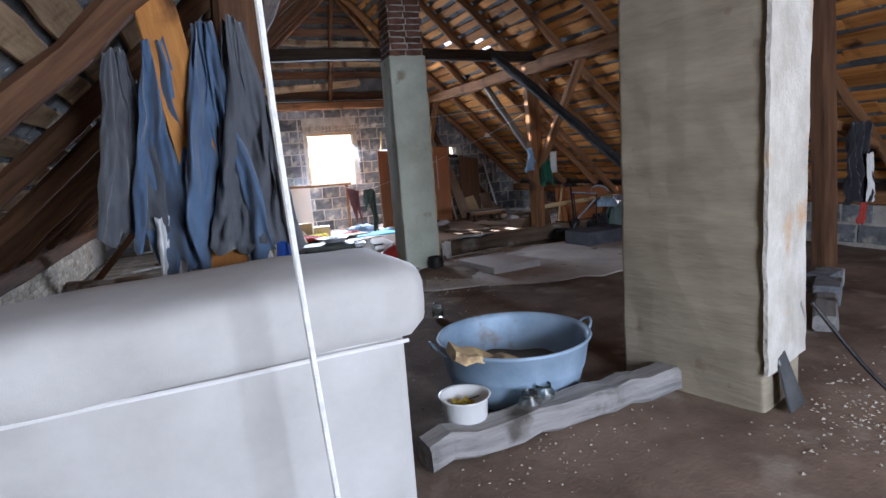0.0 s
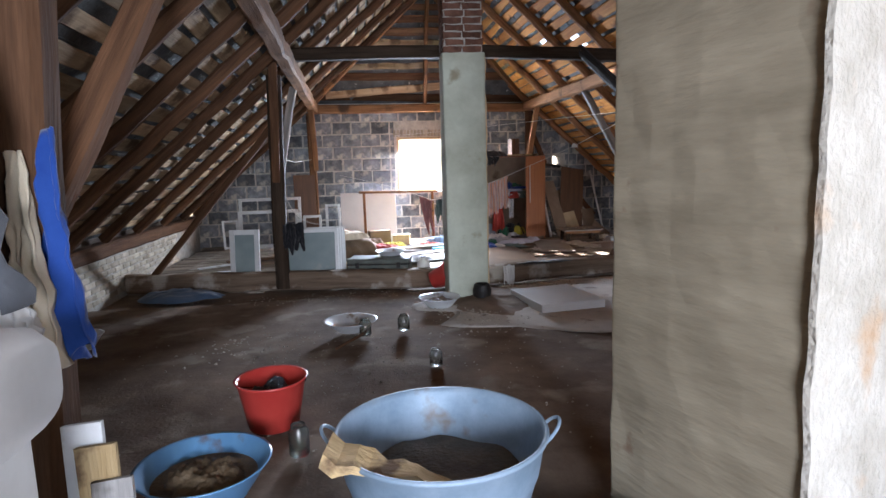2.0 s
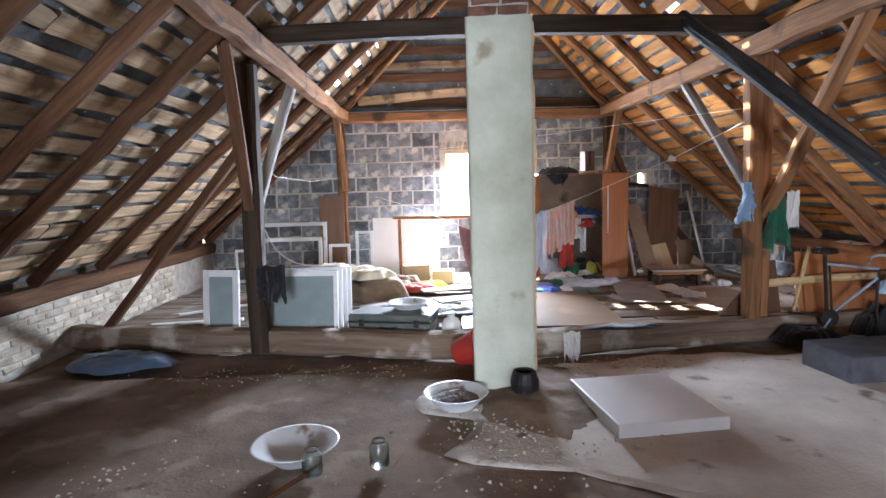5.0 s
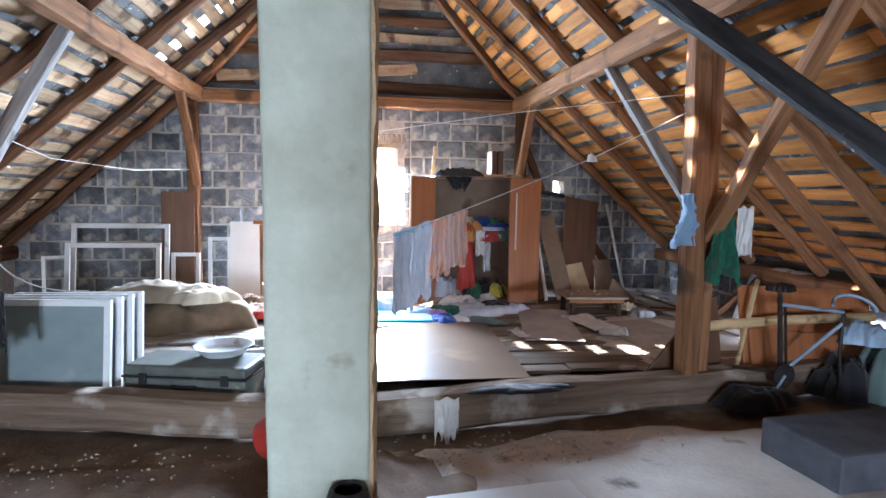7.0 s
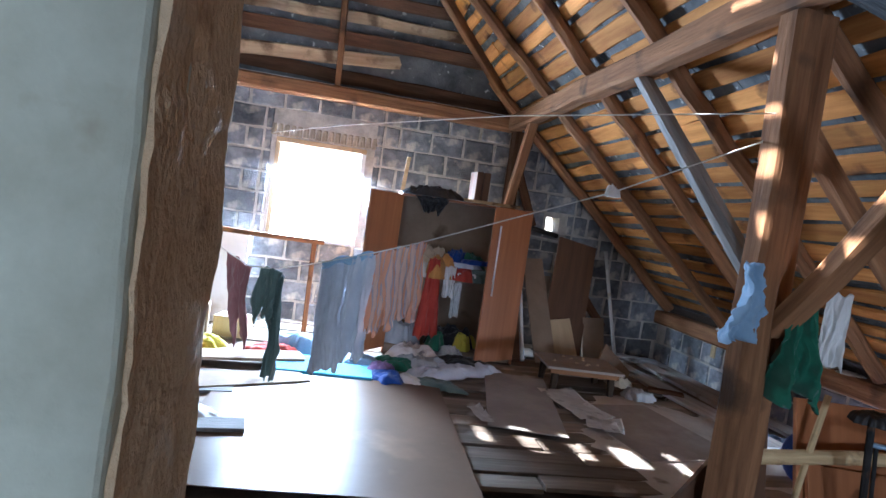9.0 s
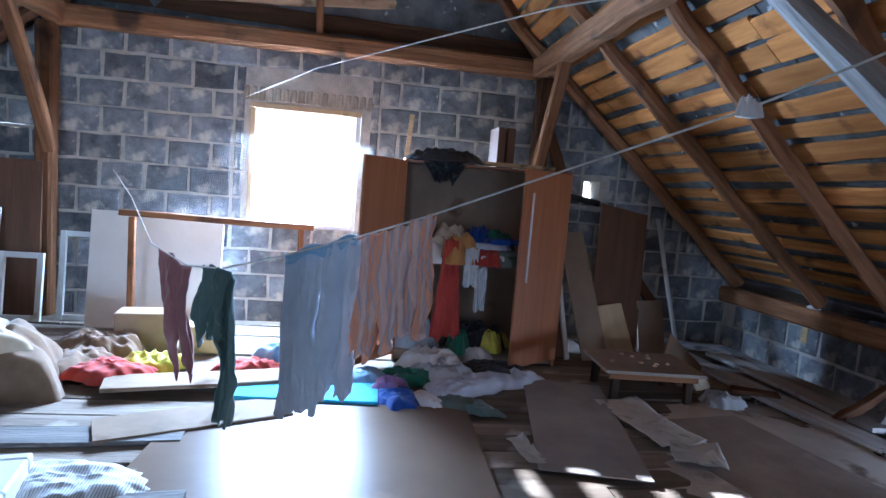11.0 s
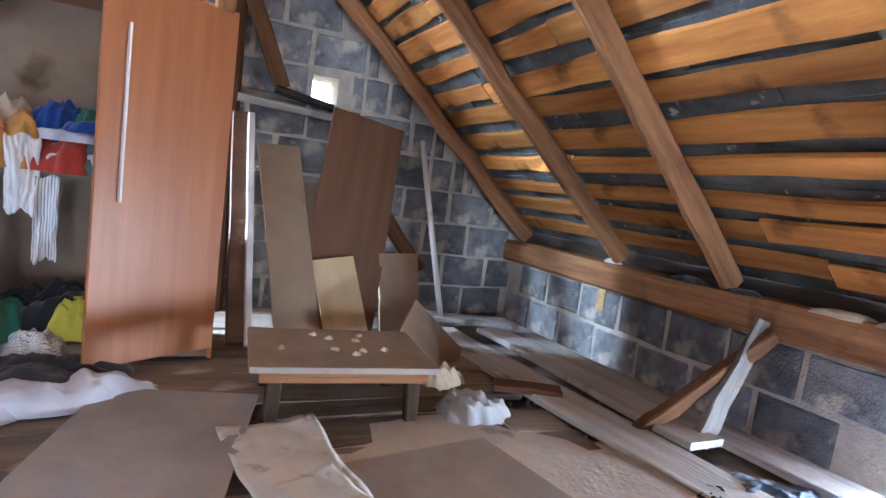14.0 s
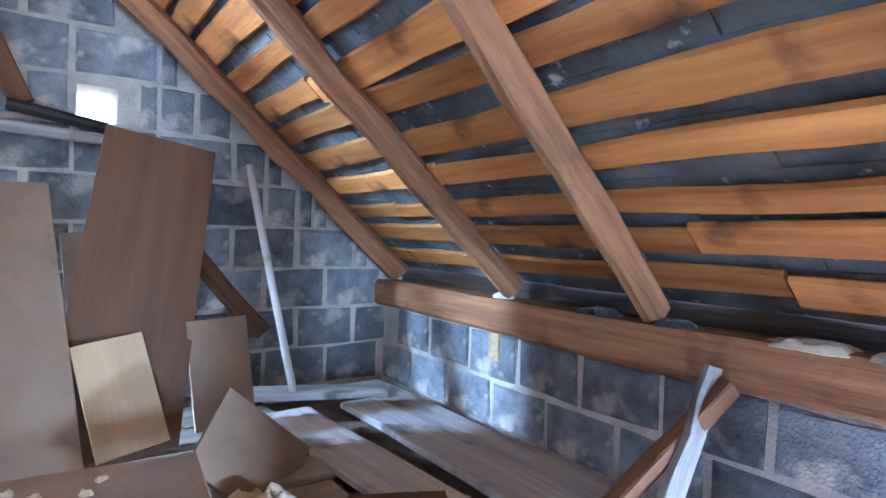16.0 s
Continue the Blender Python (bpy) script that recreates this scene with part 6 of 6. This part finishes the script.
row = 0
z = 0.02
while z + 0.125 < TIE_Z:
    x = -HALF + (0.0 if row % 2 else -0.195)
    while x < HALF - 0.1:
        x0, x1 = x, x + 0.39
        tops = min(roof_z(x0), roof_z(x1))
        clear = lambda a, b: not any(a < h[1] + 0.01 and b > h[0] - 0.01 and z + 0.24 > h[2] + 0.01 and z < h[3] + (0.15 if h is WINDOW else 0) - 0.01 for h in (WINDOW, HOLE))
        if x0 > -HALF - 0.2:
            turn = piece_rnd.choice((0, 0, 180))
            if z + 0.2 < tops and clear(x0, x1):
                put_piece("block", piece_rnd.choice(BLOCK_MESHES), pose((x0 + x1) / 2, GABLE - 0.004 + piece_rnd.uniform(-0.003, 0.002), z + 0.122, 0, turn, 0), wall_gable)
            else:
                for a in (x0, x0 + 0.195):
                    if z + 0.2 < min(roof_z(a), roof_z(a + 0.195)) and clear(a + 0.01, a + 0.185):
                        put_piece("block", piece_rnd.choice(HALF_MESHES), pose(a + 0.0975, GABLE - 0.004, z + 0.122), wall_gable)
                        continue
                    for q in (a, a + 0.0975):
                        if z + 0.16 < min(roof_z(q), roof_z(q + 0.0975)) and clear(q + 0.01, q + 0.08):
                            put_piece("block", QUARTER_MESH, pose(q + 0.0487, GABLE - 0.004, z + 0.122), wall_gable)
        x += 0.39
    z += 0.247
    row += 1
LINTEL_MESH = mesh_of("lintel_brick", block_mesh(0.062, 0.13, 0.03, 90), BRICK_PALE)
for i in range(17):
    put_piece("lintel_brick", LINTEL_MESH, pose(-0.6 + i * 0.073, GABLE - 0.006, 2.17 + 0.078), wall_gable)
for r_ in range(2):
    y = GABLE - 0.2 - (0.195 if r_ else 0.0)
    while y > 4.2:
        if r_ or not 8.65 < y < 9.75:
            put_piece("block", piece_rnd.choice(BLOCK_MESHES), pose(HALF - 0.004, y, 0.125 + 0.25 * r_ + 0.012, 0, 0, -90), wall_east)
        y -= 0.39
# The niche is a proud block; its orange light is put into the colour.
part("putlog_end", box(HALF - 0.022, 11.36, 0.36, HALF + 0.02, 11.44, 0.52, 0.006), PALE_WOOD, wall_east, "orange block drawn for an orange-lit niche in the block wall")
PALE_BRICKS = [mesh_of("brick", block_mesh(0.235, 0.062, 0.03, 120 + i), BRICK_PALE) for i in range(5)]
for r_ in range(7):
    y = 11.0 - (0.12 if r_ % 2 else 0.0)
    while y > 3.8:
        put_piece("brick", piece_rnd.choice(PALE_BRICKS), pose(-HALF + 0.004, y, 0.035 + 0.073 * r_, 0, 0, 90), wall_west)
        y -= 0.248

SOOT_BRICKS = [mesh_of("brick", block_mesh(0.2, 0.062, 0.03, 140 + i), SOOTY_BRICK) for i in range(4)]
for r_ in range(25):
    z = 2.76 + 0.074 * r_
    for k_ in range(2):
        shift_ = 0.03 if r_ % 2 else -0.03
        put_piece("brick", piece_rnd.choice(SOOT_BRICKS), pose(0.125 + 0.212 * k_ + shift_ * 0.4, 0.018, z), chimney_2)
        put_piece("brick", piece_rnd.choice(SOOT_BRICKS), pose(0.018, 0.14 + 0.212 * k_ - shift_ * 0.4, z, 0, 0, -90), chimney_2)

# Crumbs of plaster, straw and chips over the floor.
chips = bmesh.new()
chip_rnd = random.Random(9)


def chip(x, y, z, s):
    t = chip_rnd.uniform(0, 6.28)
    vs = [chips.verts.new((x + s * chip_rnd.uniform(0.5, 1) * math.cos(t + k * 2.1), y + s * chip_rnd.uniform(0.5, 1) * math.sin(t + k * 2.1), z)) for k in range(3)]
    p = chips.verts.new((x, y, z + s * chip_rnd.uniform(0.3, 0.8)))
    chips.faces.new(vs[::-1])
    for k in range(3):
        chips.faces.new((vs[k], vs[(k + 1) % 3], p))


def floor_z(x, y):
    return 0.02 * noise.noise(Vector((x, y, 0)) * 1.3) + 0.008 * noise.noise(Vector((x, y, 3)) * 6) - 0.022


for cx, cy, sx, sy, count, big in ((-0.3, 6.3, 0.5, 0.7, 420, 0.022), (-2.6, 5.6, 0.5, 0.5, 90, 0.022), (-1.5, 4.6, 1.6, 1.4, 520, 0.016), (0.3, 1.7, 0.7, 0.4, 360, 0.018), (0.9, 7.4, 0.9, 0.22, 260, 0.026), (-2.0, 7.5, 1.2, 0.2, 160, 0.02), (1.2, 1.2, 1.2, 0.8, 260, 0.014), (3.5, 10.4, 0.4, 0.9, 420, 0.028), (-1.4, 2.2, 0.6, 0.3, 120, 0.014), (1.4, 6.5, 1.0, 0.8, 120, 0.012)):
    for i in range(count):
        x, y = chip_rnd.gauss(cx, sx * 0.6), chip_rnd.gauss(cy, sy * 0.6)
        if abs(x) < 4.5 and not (-0.6 < x < 0.3 and 1.95 < y < 3.05):
            chip(x, y, floor_z(x, y) + (0.03 if big > 0.02 else 0.004), chip_rnd.uniform(0.3, 1) * big)
tagged(new("floor_debris", mesh_of("floor_debris", chips, DEBRIS)), "pale crumbs of plaster and chips strewn over the floor", "debris", kind="stuff")
